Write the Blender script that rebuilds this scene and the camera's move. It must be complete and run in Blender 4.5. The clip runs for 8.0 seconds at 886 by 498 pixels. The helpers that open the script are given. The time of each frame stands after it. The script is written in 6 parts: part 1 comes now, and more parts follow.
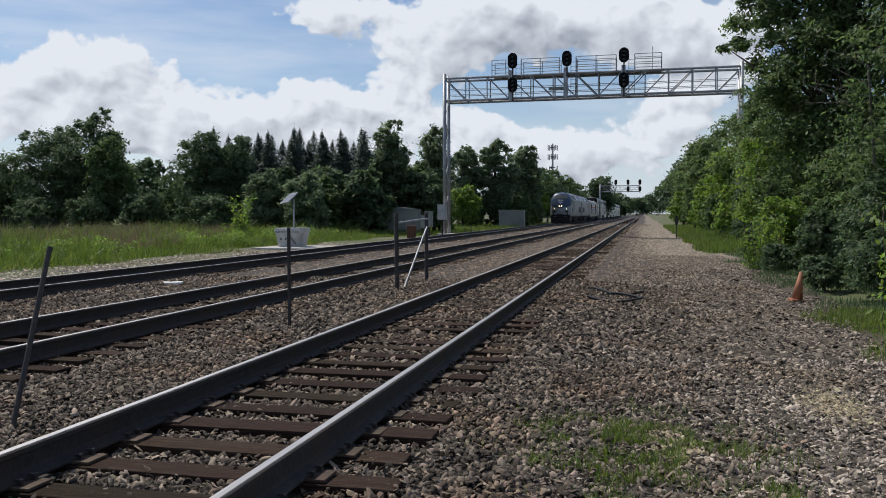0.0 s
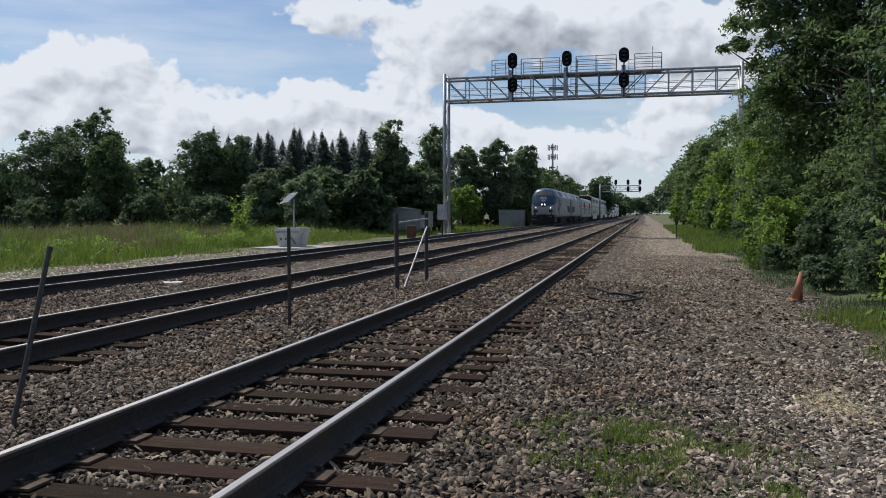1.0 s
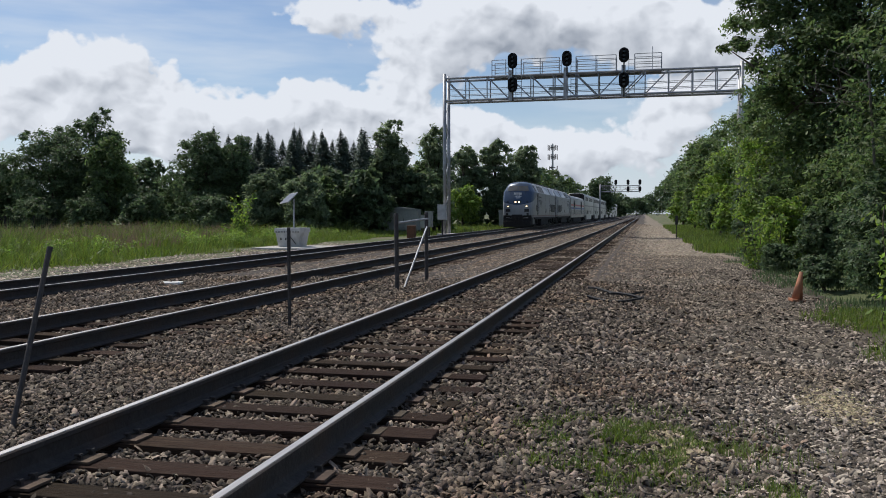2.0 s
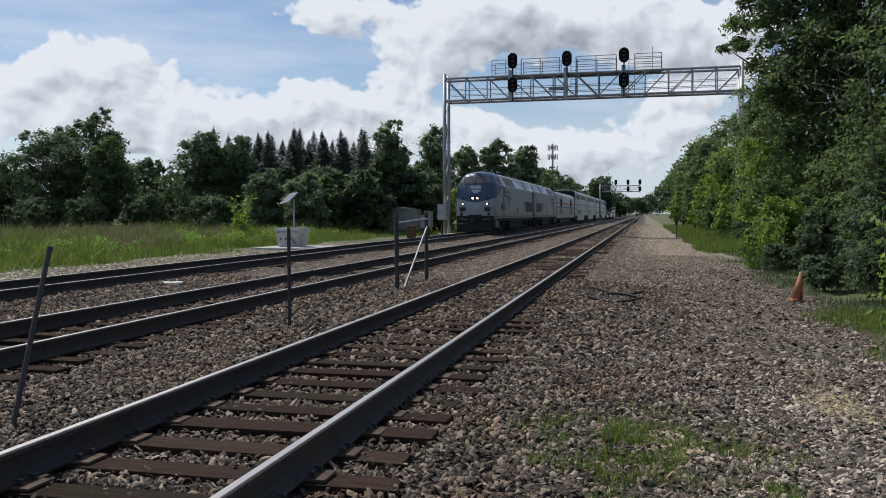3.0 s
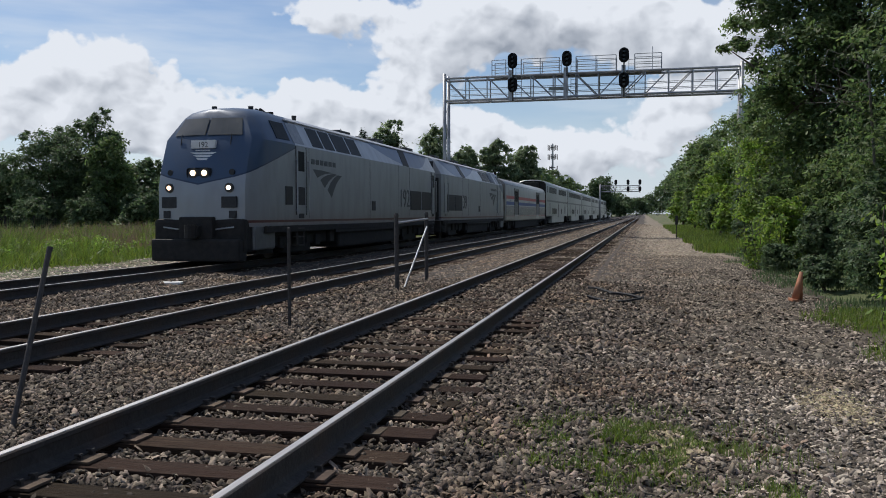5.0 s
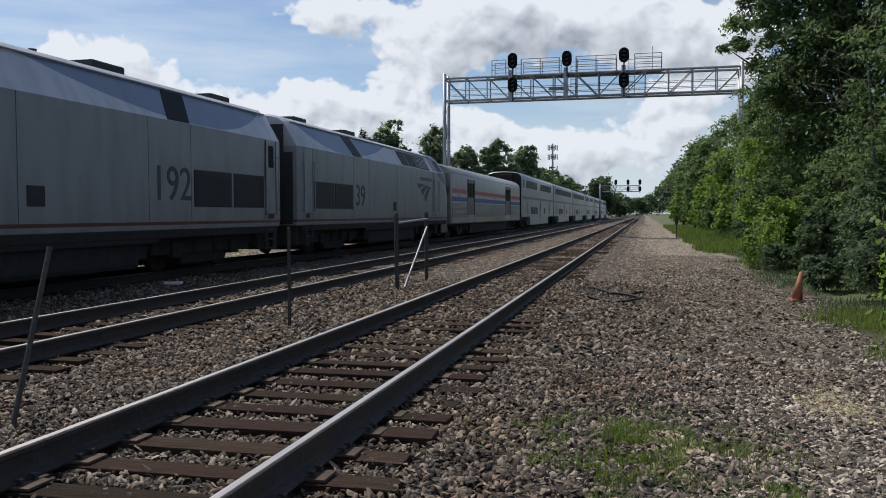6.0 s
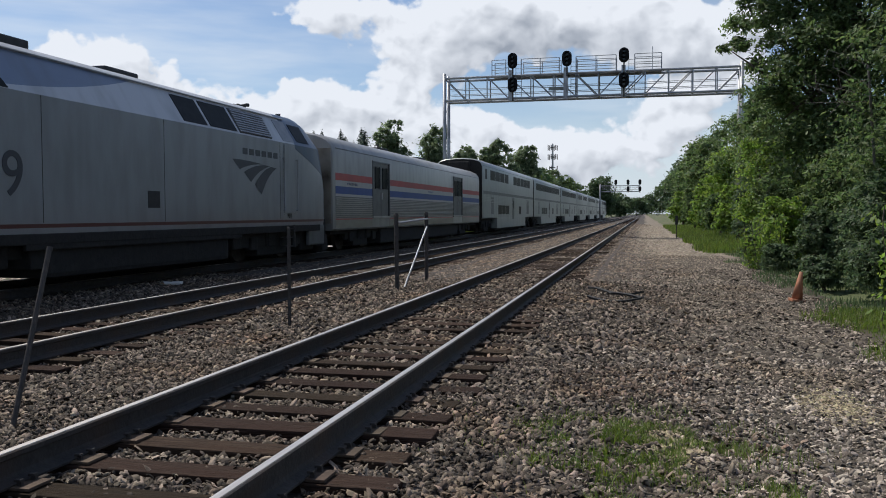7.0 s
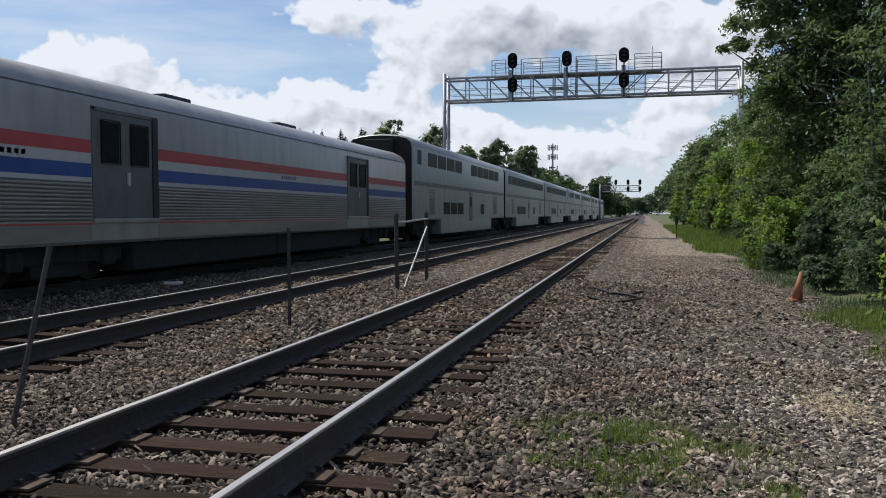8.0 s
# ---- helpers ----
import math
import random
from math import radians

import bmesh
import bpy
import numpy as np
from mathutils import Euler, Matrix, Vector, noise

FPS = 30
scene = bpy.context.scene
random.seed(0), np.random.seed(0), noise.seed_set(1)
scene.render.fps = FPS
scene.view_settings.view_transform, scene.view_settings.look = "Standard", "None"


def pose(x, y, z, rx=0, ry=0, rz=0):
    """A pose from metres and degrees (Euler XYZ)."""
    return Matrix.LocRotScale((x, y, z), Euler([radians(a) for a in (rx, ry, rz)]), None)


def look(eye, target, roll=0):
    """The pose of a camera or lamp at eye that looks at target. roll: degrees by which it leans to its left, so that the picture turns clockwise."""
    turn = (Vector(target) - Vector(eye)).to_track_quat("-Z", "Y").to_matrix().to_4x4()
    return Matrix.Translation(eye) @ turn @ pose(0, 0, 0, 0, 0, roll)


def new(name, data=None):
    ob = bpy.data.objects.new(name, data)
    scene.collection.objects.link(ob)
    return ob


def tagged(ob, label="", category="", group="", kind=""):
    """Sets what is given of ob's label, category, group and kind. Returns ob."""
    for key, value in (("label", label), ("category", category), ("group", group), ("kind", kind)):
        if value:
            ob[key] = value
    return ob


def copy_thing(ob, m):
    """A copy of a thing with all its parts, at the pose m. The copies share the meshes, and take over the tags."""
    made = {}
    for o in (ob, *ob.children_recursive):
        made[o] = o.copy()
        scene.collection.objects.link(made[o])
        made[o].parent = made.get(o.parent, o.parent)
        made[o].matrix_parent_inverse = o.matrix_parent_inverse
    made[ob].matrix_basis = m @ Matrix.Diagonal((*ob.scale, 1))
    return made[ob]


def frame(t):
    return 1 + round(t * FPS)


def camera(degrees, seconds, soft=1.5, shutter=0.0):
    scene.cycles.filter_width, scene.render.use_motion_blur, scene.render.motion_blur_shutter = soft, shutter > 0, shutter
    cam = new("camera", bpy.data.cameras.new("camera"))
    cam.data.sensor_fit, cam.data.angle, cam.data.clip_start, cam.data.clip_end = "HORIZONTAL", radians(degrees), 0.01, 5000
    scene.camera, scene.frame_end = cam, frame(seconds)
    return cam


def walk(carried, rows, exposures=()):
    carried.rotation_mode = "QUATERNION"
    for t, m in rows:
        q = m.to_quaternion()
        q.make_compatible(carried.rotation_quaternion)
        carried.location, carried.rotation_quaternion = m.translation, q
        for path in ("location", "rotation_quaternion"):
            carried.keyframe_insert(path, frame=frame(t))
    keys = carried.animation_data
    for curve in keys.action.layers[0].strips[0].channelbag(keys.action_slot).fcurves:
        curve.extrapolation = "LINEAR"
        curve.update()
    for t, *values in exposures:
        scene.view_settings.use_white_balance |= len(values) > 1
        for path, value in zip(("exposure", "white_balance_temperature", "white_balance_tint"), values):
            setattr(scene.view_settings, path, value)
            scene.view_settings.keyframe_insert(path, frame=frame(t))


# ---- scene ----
# ---- camera ----
cam = camera(55.9, 8.0, soft=1.0)
EYE = Vector((0.0, 0.0, 1.302))
YAW, PITCH = 0.2364, -0.0415
AIM = EYE + Vector((-math.sin(YAW) * math.cos(PITCH), math.cos(YAW) * math.cos(PITCH), math.sin(PITCH))) * 10
STAND = look(EYE, AIM, -0.2)
walk(cam, [(0.0, STAND), (8.0, STAND)],
     exposures=[(0.0, 0.0), (4.5, 0.0), (6.5, 0.06), (8.0, 0.10)])

# ---- world and sun ----
SUN_AZ, SUN_EL = radians(-60), radians(57)      # azimuth from +Y towards +X


def world_sky():
    w = bpy.data.worlds.new("sky")
    scene.world = w
    w.use_nodes = True
    nt = w.node_tree
    nt.nodes.clear()
    N = nt.nodes.new

    def put(sock, v):
        if hasattr(v, "links"):
            nt.links.new(v, sock)
        else:
            sock.default_value = v

    def m(op, a, b=0.0, c=None, clamp=False):
        n = N("ShaderNodeMath")
        n.operation, n.use_clamp = op, clamp
        put(n.inputs[0], a), put(n.inputs[1], b)
        if c is not None:
            put(n.inputs[2], c)
        return n.outputs[0]

    def vm(op, a, b, c=None):
        n = N("ShaderNodeVectorMath")
        n.operation = op
        put(n.inputs[0], a), put(n.inputs[1], b)
        if c is not None:
            put(n.inputs[2], c)
        return n.outputs[1] if op == "DOT_PRODUCT" else n.outputs[0]

    def ramp(v, a, b):
        n = N("ShaderNodeMapRange")
        n.interpolation_type = "SMOOTHSTEP"
        put(n.inputs[0], v)
        n.inputs[1].default_value, n.inputs[2].default_value = a, b
        return n.outputs[0]

    def mixc(f, a, b):
        n = N("ShaderNodeMix")
        n.data_type = "RGBA"
        put(n.inputs[0], f), put(n.inputs[6], a), put(n.inputs[7], b)
        return n.outputs[2]

    tc = N("ShaderNodeTexCoord")
    sep = N("ShaderNodeSeparateXYZ")
    nt.links.new(tc.outputs["Generated"], sep.inputs[0])
    X, Y, Z = sep.outputs
    az = m("MULTIPLY", m("ARCTAN2", X, Y), 57.29578)
    el = m("MULTIPLY", m("ARCSINE", Z), 57.29578)
    comb = N("ShaderNodeCombineXYZ")
    put(comb.inputs[0], az), put(comb.inputs[1], el)
    P0 = comb.outputs[0]                                     # degrees
    # ragged coordinates
    wob = N("ShaderNodeTexNoise")
    wob.inputs["Scale"].default_value, wob.inputs["Detail"].default_value = 0.30, 4.0
    put(wob.inputs["Vector"], P0)
    wv = vm("MULTIPLY", vm("SUBTRACT", wob.outputs["Color"], (0.5, 0.5, 0.5)), (2.4, 1.8, 0.0))
    P = vm("ADD", P0, wv)

    def field(pt):
        total = None
        for a, e, sa, se, amp in CLOUDS:
            q = vm("MULTIPLY", vm("SUBTRACT", pt, (a, e, 0.0)), (1 / sa, 1 / se, 0.0))
            g = m("MULTIPLY", m("POWER", 2.71828, m("MULTIPLY", vm("DOT_PRODUCT", q, q), -1.0)), amp)
            total = g if total is None else m("ADD", total, g)
        return total

    def puff(pt, scale, detail, rough):
        n = N("ShaderNodeTexNoise")
        n.inputs["Scale"].default_value, n.inputs["Detail"].default_value = scale, detail
        n.inputs["Roughness"].default_value = rough
        put(n.inputs["Vector"], vm("MULTIPLY", pt, (1.0, 1.35, 1.0)))
        return n.outputs[0]

    def billow(pt, scale):
        n = N("ShaderNodeTexVoronoi")
        n.feature = "SMOOTH_F1"
        n.inputs["Scale"].default_value, n.inputs["Smoothness"].default_value = scale, 0.6
        n.inputs["Detail"].default_value = 2.0
        put(n.inputs["Vector"], vm("MULTIPLY", pt, (1.0, 1.25, 1.0)))
        return m("SUBTRACT", 0.55, n.outputs["Distance"])

    def body(pt, raw, detail):
        lumps = m("ADD", m("MULTIPLY", billow(pt, 0.42), 0.50), m("MULTIPLY", billow(pt, 1.05), 0.15))
        return m("ADD", m("ADD", field(pt), lumps), m("MULTIPLY", m("SUBTRACT", puff(raw, 0.40, detail, 0.55), 0.5), 0.62))

    dens = body(P, P0, 8.0)
    cover = ramp(dens, 0.47, 0.64)
    # thinner cloud above and to the light's side reads bright
    aside = (-0.45, 0.85, 0.0)
    relief = m("SUBTRACT", body(P, P0, 2.0), body(vm("ADD", P, aside), vm("ADD", P0, aside), 2.0))
    thick = ramp(dens, 0.78, 1.70)
    lit = m("SUBTRACT", m("ADD", 0.86, m("MULTIPLY", relief, 1.35)), m("MULTIPLY", thick, 0.64), clamp=True)
    cloud = mixc(lit, (0.30, 0.34, 0.41, 1), (0.77, 0.81, 0.88, 1))
    # thin high veil
    veil = m("MULTIPLY", ramp(puff(vm("MULTIPLY", P0, (0.35, 1.6, 1.0)), 0.11, 5.0, 0.55), 0.42, 0.72), 0.46)
    sky = N("ShaderNodeTexSky")
    sky.sky_type, sky.sun_disc = "NISHITA", False
    sky.sun_elevation, sky.sun_rotation = SUN_EL, SUN_AZ
    sky.air_density, sky.dust_density, sky.ozone_density = 1.0, 0.6, 1.5
    blue = vm("MULTIPLY", sky.outputs[0], (0.086, 0.090, 0.098))
    low = ramp(el, 9.0, 0.5)
    blue = mixc(m("MULTIPLY", low, 0.65), blue, (0.64, 0.74, 0.88, 1))
    base = mixc(veil, blue, (0.80, 0.84, 0.88, 1))
    col = mixc(cover, base, cloud)
    bg = N("ShaderNodeBackground")
    put(bg.inputs[0], col)
    bg.inputs[1].default_value = 1.0
    out = N("ShaderNodeOutputWorld")
    nt.links.new(bg.outputs[0], out.inputs[0])


# azimuth, elevation, half widths (degrees), strength
CLOUDS = [
    (-39.4, 8.7, 5.0, 2.9, 0.87), (-34.6, 9.8, 3.7, 2.4, 0.78), (-28.0, 7.1, 6.6, 2.4, 0.78), (-22.1, 8.0, 2.9, 1.9, 0.57), (-36.6, 5.4, 12.8, 2.4, 0.74),
    (-23.6, 4.8, 8.1, 2.0, 0.64), (-22.0, 13.3, 4.3, 1.6, 0.87), (-9.8, 13.1, 7.6, 2.6, 1.61), (-2.1, 12.9, 3.7, 1.6, 0.74), (4.2, 12.2, 5.0, 2.9, 0.92),
    (-15.2, 9.9, 4.5, 1.9, 0.97), (-14.4, 6.5, 5.0, 1.8, 0.83), (-9.1, 5.4, 4.3, 1.8, 0.69), (-4.5, 4.1, 3.5, 1.6, 0.74), (1.4, 6.1, 4.8, 2.8, 0.92),
    (-9.1, 2.7, 16.3, 1.8, 0.69), (-18.8, 7.6, 1.3, 0.6, 0.51), (6.6, 9.2, 4.7, 3.5, 0.64), (-0.4, 10.5, 4.3, 1.3, 0.55)]
CLOUDS += [(a, 22.0, 18.0, 7.0, 0.5) for a in (-150, -75, 60, 150)] + [(10.0, 40.0, 24.0, 5.6, 0.5)]
world_sky()

sun = new("sun", bpy.data.lights.new("sun", "SUN"))
sun.data.energy, sun.data.angle, sun.data.color = 3.9, radians(0.8), (1.0, 0.94, 0.85)
SUN_DIR = Vector((math.sin(SUN_AZ) * math.cos(SUN_EL), math.cos(SUN_AZ) * math.cos(SUN_EL), math.sin(SUN_EL)))
sun.matrix_world = look(SUN_DIR * 100, (0, 0, 0))
# ---- materials ----


def material(name, colors, rough=0.8, metal=0.0, scale=6.0, detail=6.0, bump=0.0, bump_scale=None, island=0.0, obj_random=0.0,
             stain=None, stain_scale=0.7, stretch=(1, 1, 1), translucent=0.0, spec=0.5, emit=None):
    """A procedural surface: two colours over fine noise, a second broad stain, relief, and piece to piece variation."""
    mt = bpy.data.materials.new(name)
    mt.use_nodes = True
    nt = mt.node_tree
    N, L = nt.nodes.new, nt.links.new
    bs = nt.nodes["Principled BSDF"]
    tc = N("ShaderNodeTexCoord")
    mp = N("ShaderNodeMapping")
    L(tc.outputs["Object"], mp.inputs[0])
    mp.inputs["Scale"].default_value = stretch
    nz = N("ShaderNodeTexNoise")
    nz.inputs["Scale"].default_value, nz.inputs["Detail"].default_value = scale, detail
    nz.inputs["Roughness"].default_value = 0.65
    L(mp.outputs[0], nz.inputs["Vector"])
    rp = N("ShaderNodeValToRGB")
    rp.color_ramp.elements[0].position, rp.color_ramp.elements[1].position = 0.3, 0.7
    rp.color_ramp.elements[0].color, rp.color_ramp.elements[1].color = (*colors[0], 1), (*colors[1], 1)
    L(nz.outputs["Fac"], rp.inputs[0])
    col = rp.outputs[0]
    if stain:
        n2 = N("ShaderNodeTexNoise")
        n2.inputs["Scale"].default_value, n2.inputs["Detail"].default_value = stain_scale, 5.0
        L(mp.outputs[0], n2.inputs["Vector"])
        r2 = N("ShaderNodeValToRGB")
        r2.color_ramp.elements[0].position, r2.color_ramp.elements[1].position = 0.48, 0.68
        L(n2.outputs["Fac"], r2.inputs[0])
        mx = N("ShaderNodeMix")
        mx.data_type = "RGBA"
        L(r2.outputs[0], mx.inputs[0]), L(col, mx.inputs[6])
        mx.inputs[7].default_value = (*stain, 1)
        col = mx.outputs[2]
    for amount, kind in ((island, "geo"), (obj_random, "obj")):
        if amount:
            src = N("ShaderNodeNewGeometry").outputs["Random Per Island"] if kind == "geo" else N("ShaderNodeObjectInfo").outputs["Random"]
            hs = N("ShaderNodeHueSaturation")
            mr = N("ShaderNodeMapRange")
            if amount > 0.7:                       # many dark pieces, a few pale ones
                pw = N("ShaderNodeMath")
                pw.operation = "POWER"
                L(src, pw.inputs[0])
                pw.inputs[1].default_value = 2.3
                L(pw.outputs[0], mr.inputs[0])
                mr.inputs[3].default_value, mr.inputs[4].default_value = 0.40, 0.40 + 3.1 * amount
            else:
                L(src, mr.inputs[0])
                mr.inputs[3].default_value, mr.inputs[4].default_value = 1 - amount, 1 + amount
            L(mr.outputs[0], hs.inputs["Value"])
            hue = 0.018 if amount > 0.7 else 0.05
            mh = N("ShaderNodeMapRange")
            wn = N("ShaderNodeTexWhiteNoise")
            wn.noise_dimensions = "1D"
            L(src, wn.inputs["W"]), L(wn.outputs[0], mh.inputs[0])
            mh.inputs[3].default_value, mh.inputs[4].default_value = 0.5 - hue * amount, 0.5 + hue * amount
            L(mh.outputs[0], hs.inputs["Hue"]), L(col, hs.inputs["Color"])
            col = hs.outputs[0]
    L(col, bs.inputs["Base Color"])
    bs.inputs["Roughness"].default_value, bs.inputs["Metallic"].default_value = rough, metal
    bs.inputs["Specular IOR Level"].default_value = spec
    if bump:
        n3 = N("ShaderNodeTexNoise")
        n3.inputs["Scale"].default_value, n3.inputs["Detail"].default_value = bump_scale or scale * 3, 8.0
        L(mp.outputs[0], n3.inputs["Vector"])
        bp = N("ShaderNodeBump")
        bp.inputs["Strength"].default_value, bp.inputs["Distance"].default_value = bump, 0.02
        L(n3.outputs["Fac"], bp.inputs["Height"]), L(bp.outputs[0], bs.inputs["Normal"])
    if translucent:
        tr = N("ShaderNodeBsdfTranslucent")
        hs = N("ShaderNodeHueSaturation")
        hs.inputs["Value"].default_value, hs.inputs["Saturation"].default_value = 1.5, 1.15
        L(col, hs.inputs["Color"]), L(hs.outputs[0], tr.inputs[0])
        ms = N("ShaderNodeMixShader")
        ms.inputs[0].default_value = translucent
        L(bs.outputs[0], ms.inputs[1]), L(tr.outputs[0], ms.inputs[2])
        L(ms.outputs[0], nt.nodes["Material Output"].inputs[0])
    if emit:
        bs.inputs["Emission Color"].default_value, bs.inputs["Emission Strength"].default_value = (*emit[0], 1), emit[1]
    return mt


M = {}
# Bed darker than its stones: shade in the gaps put into the colour.
M["ballast"] = material("ballast", ((0.022, 0.018, 0.016), (0.080, 0.067, 0.058)), 0.95, scale=11, bump=1.0, bump_scale=24, stain=(0.085, 0.064, 0.048), stain_scale=0.35)
M["stone"] = material("stone", ((0.050, 0.039, 0.030), (0.148, 0.121, 0.096)), 0.9, scale=5, bump=0.4, bump_scale=60, island=0.95, spec=0.3, stain=(0.110, 0.078, 0.054), stain_scale=0.9)
M["stone_pale"] = material("stone_pale", ((0.110, 0.092, 0.076), (0.275, 0.236, 0.195)), 0.9, scale=5, bump=0.4, bump_scale=60, island=0.85, spec=0.3, stain=(0.15, 0.12, 0.088), stain_scale=0.6)
M["straw"] = material("straw_grit", ((0.17, 0.14, 0.085), (0.36, 0.31, 0.20)), 0.9, scale=6, island=0.6, spec=0.3)
M["stone_mid"] = material("stone_mid", ((0.066, 0.055, 0.045), (0.172, 0.146, 0.117)), 0.9, scale=5, bump=0.4, bump_scale=60, island=0.9, spec=0.3, stain=(0.115, 0.09, 0.066), stain_scale=0.6)
# Ground under the path gravel, darkened to paint the shade between stones.
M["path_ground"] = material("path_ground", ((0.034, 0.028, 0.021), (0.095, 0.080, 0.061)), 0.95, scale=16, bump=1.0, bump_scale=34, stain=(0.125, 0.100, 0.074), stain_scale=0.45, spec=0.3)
# Paler ground for the far stretch of the path.
M["path_far"] = material("path_far", ((0.125, 0.104, 0.080), (0.26, 0.224, 0.175)), 0.95, scale=10, bump=1.0, bump_scale=20, stain=(0.22, 0.18, 0.14), stain_scale=0.3, spec=0.3)
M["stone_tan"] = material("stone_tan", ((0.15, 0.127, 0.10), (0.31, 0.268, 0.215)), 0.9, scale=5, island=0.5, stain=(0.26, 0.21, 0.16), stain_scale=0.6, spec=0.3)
M["soil"] = material("soil", ((0.05, 0.065, 0.025), (0.10, 0.12, 0.04)), 0.95, scale=3, bump=0.6, stain=(0.14, 0.12, 0.07), stain_scale=0.2)
M["tie"] = material("tie_wood", ((0.013, 0.0085, 0.006), (0.064, 0.043, 0.030)), 0.95, scale=6, detail=10, bump=1.0, bump_scale=16, stretch=(0.5, 6, 6), stain=(0.036, 0.021, 0.014), stain_scale=1.6, spec=0.15, obj_random=0.35)
M["rail_side"] = material("rail_side", ((0.020, 0.018, 0.018), (0.045, 0.039, 0.036)), 0.75, scale=12, bump=0.3, stain=(0.045, 0.03, 0.022), stain_scale=2.0)
M["rail_top"] = material("rail_top", ((0.52, 0.49, 0.46), (0.64, 0.605, 0.57)), 0.42, metal=1.0, scale=4, stretch=(8, 0.3, 1), stain=(0.40, 0.37, 0.345), stain_scale=1.5)
M["plate_steel"] = material("plate_steel", ((0.045, 0.031, 0.021), (0.105, 0.072, 0.048)), 0.9, metal=0.0, scale=15, bump=0.3, obj_random=0.3)
M["spike_steel"] = material("spike_steel", ((0.02, 0.018, 0.017), (0.05, 0.04, 0.035)), 0.7, scale=20)
M["galv"] = material("galvanised_steel", ((0.30, 0.31, 0.33), (0.42, 0.43, 0.45)), 0.5, metal=0.55, scale=4, bump=0.1, stain=(0.24, 0.24, 0.25), stain_scale=0.8)
M["black"] = material("black_paint", ((0.010, 0.010, 0.011), (0.018, 0.018, 0.020)), 0.8, scale=8, spec=0.2)
M["post_steel"] = material("post_steel", ((0.03, 0.028, 0.028), (0.075, 0.065, 0.06)), 0.8, scale=14, bump=0.3)
M["leaf_dark"] = material("leaf_dark", ((0.066, 0.100, 0.052), (0.112, 0.156, 0.080)), 0.6, spec=0.25, scale=0.6, island=0.45, translucent=0.40)
M["leaf_mid"] = material("leaf_mid", ((0.078, 0.118, 0.052), (0.135, 0.185, 0.076)), 0.55, spec=0.25, scale=0.6, island=0.5, translucent=0.45)
M["leaf_light"] = material("leaf_light", ((0.135, 0.205, 0.052), (0.205, 0.285, 0.078)), 0.5, spec=0.25, scale=0.6, island=0.4, translucent=0.5)
# Paler greyed leaf for the farther trees: haze put into the colour.
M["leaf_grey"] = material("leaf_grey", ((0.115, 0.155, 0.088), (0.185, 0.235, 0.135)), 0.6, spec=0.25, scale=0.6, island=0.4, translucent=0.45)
# Needles lightened and blued: haze over the spruces put into the colour.
M["needle"] = material("needle", ((0.055, 0.080, 0.064), (0.090, 0.122, 0.092)), 0.75, scale=0.6, island=0.4, translucent=0.25)
M["bark"] = material("bark", ((0.05, 0.04, 0.03), (0.12, 0.095, 0.075)), 0.95, scale=6, bump=0.9, stretch=(3, 3, 0.6))
M["twig"] = material("dead_twig", ((0.12, 0.105, 0.09), (0.20, 0.18, 0.16)), 0.9, scale=12)
M["grass"] = material("grass", ((0.10, 0.15, 0.030), (0.17, 0.22, 0.055)), 0.6, scale=0.5, island=0.45, translucent=0.35, stain=(0.14, 0.18, 0.060), stain_scale=0.25)
M["grass_seed"] = material("grass_seed", ((0.15, 0.115, 0.08), (0.26, 0.20, 0.14)), 0.8, scale=2, island=0.4, translucent=0.2)


# ---- builders ----
def finish(name, me, mat, parent=None, label="", smooth=False):
    mats = mat if isinstance(mat, (list, tuple)) else [mat]
    for k in mats:
        me.materials.append(M[k])
    if smooth:
        for p in me.polygons:
            p.use_smooth = True
    ob = new(name, me)
    if parent:
        ob.parent = parent
    if label:
        tagged(ob, label)
    return ob


def part(name, bm, mat, parent=None, label="", smooth=False):
    """One mesh object from a bmesh, under a thing or a part."""
    me = bpy.data.meshes.new(name)
    bmesh.ops.recalc_face_normals(bm, faces=bm.faces)
    bm.to_mesh(me)
    bm.free()
    return finish(name, me, mat, parent, label, smooth)


def empty(name, x=0, y=0, z=0, rz=0):
    ob = new(name)
    ob.matrix_basis = pose(x, y, z, 0, 0, rz)
    ob.empty_display_size = 0.2
    return ob


def box(bm, x0, x1, y0, y1, z0, z1, bevel=0.0, mat=0):
    r = bmesh.ops.create_cube(bm, size=1.0, matrix=Matrix.Translation(((x0 + x1) / 2, (y0 + y1) / 2, (z0 + z1) / 2)) @ Matrix.Diagonal((x1 - x0, y1 - y0, z1 - z0, 1)))
    fs = {f for v in r["verts"] for f in v.link_faces}
    for f in fs:
        f.material_index = mat
    if bevel:
        es = list({e for v in r["verts"] for e in v.link_edges})
        bmesh.ops.bevel(bm, geom=es, offset=bevel, segments=2, affect="EDGES", profile=0.6, material=mat)
    return bm


def tube(bm, a, b, r0, r1=None, n=8, mat=0, caps=True):
    a, b = Vector(a), Vector(b)
    d = b - a
    mtx = Matrix.Translation((a + b) / 2) @ d.to_track_quat("Z", "Y").to_matrix().to_4x4()
    r = bmesh.ops.create_cone(bm, cap_ends=caps, segments=n, radius1=r0, radius2=r0 if r1 is None else r1, depth=d.length, matrix=mtx)
    for f in {f for v in r["verts"] for f in v.link_faces}:
        f.material_index = mat
    return bm


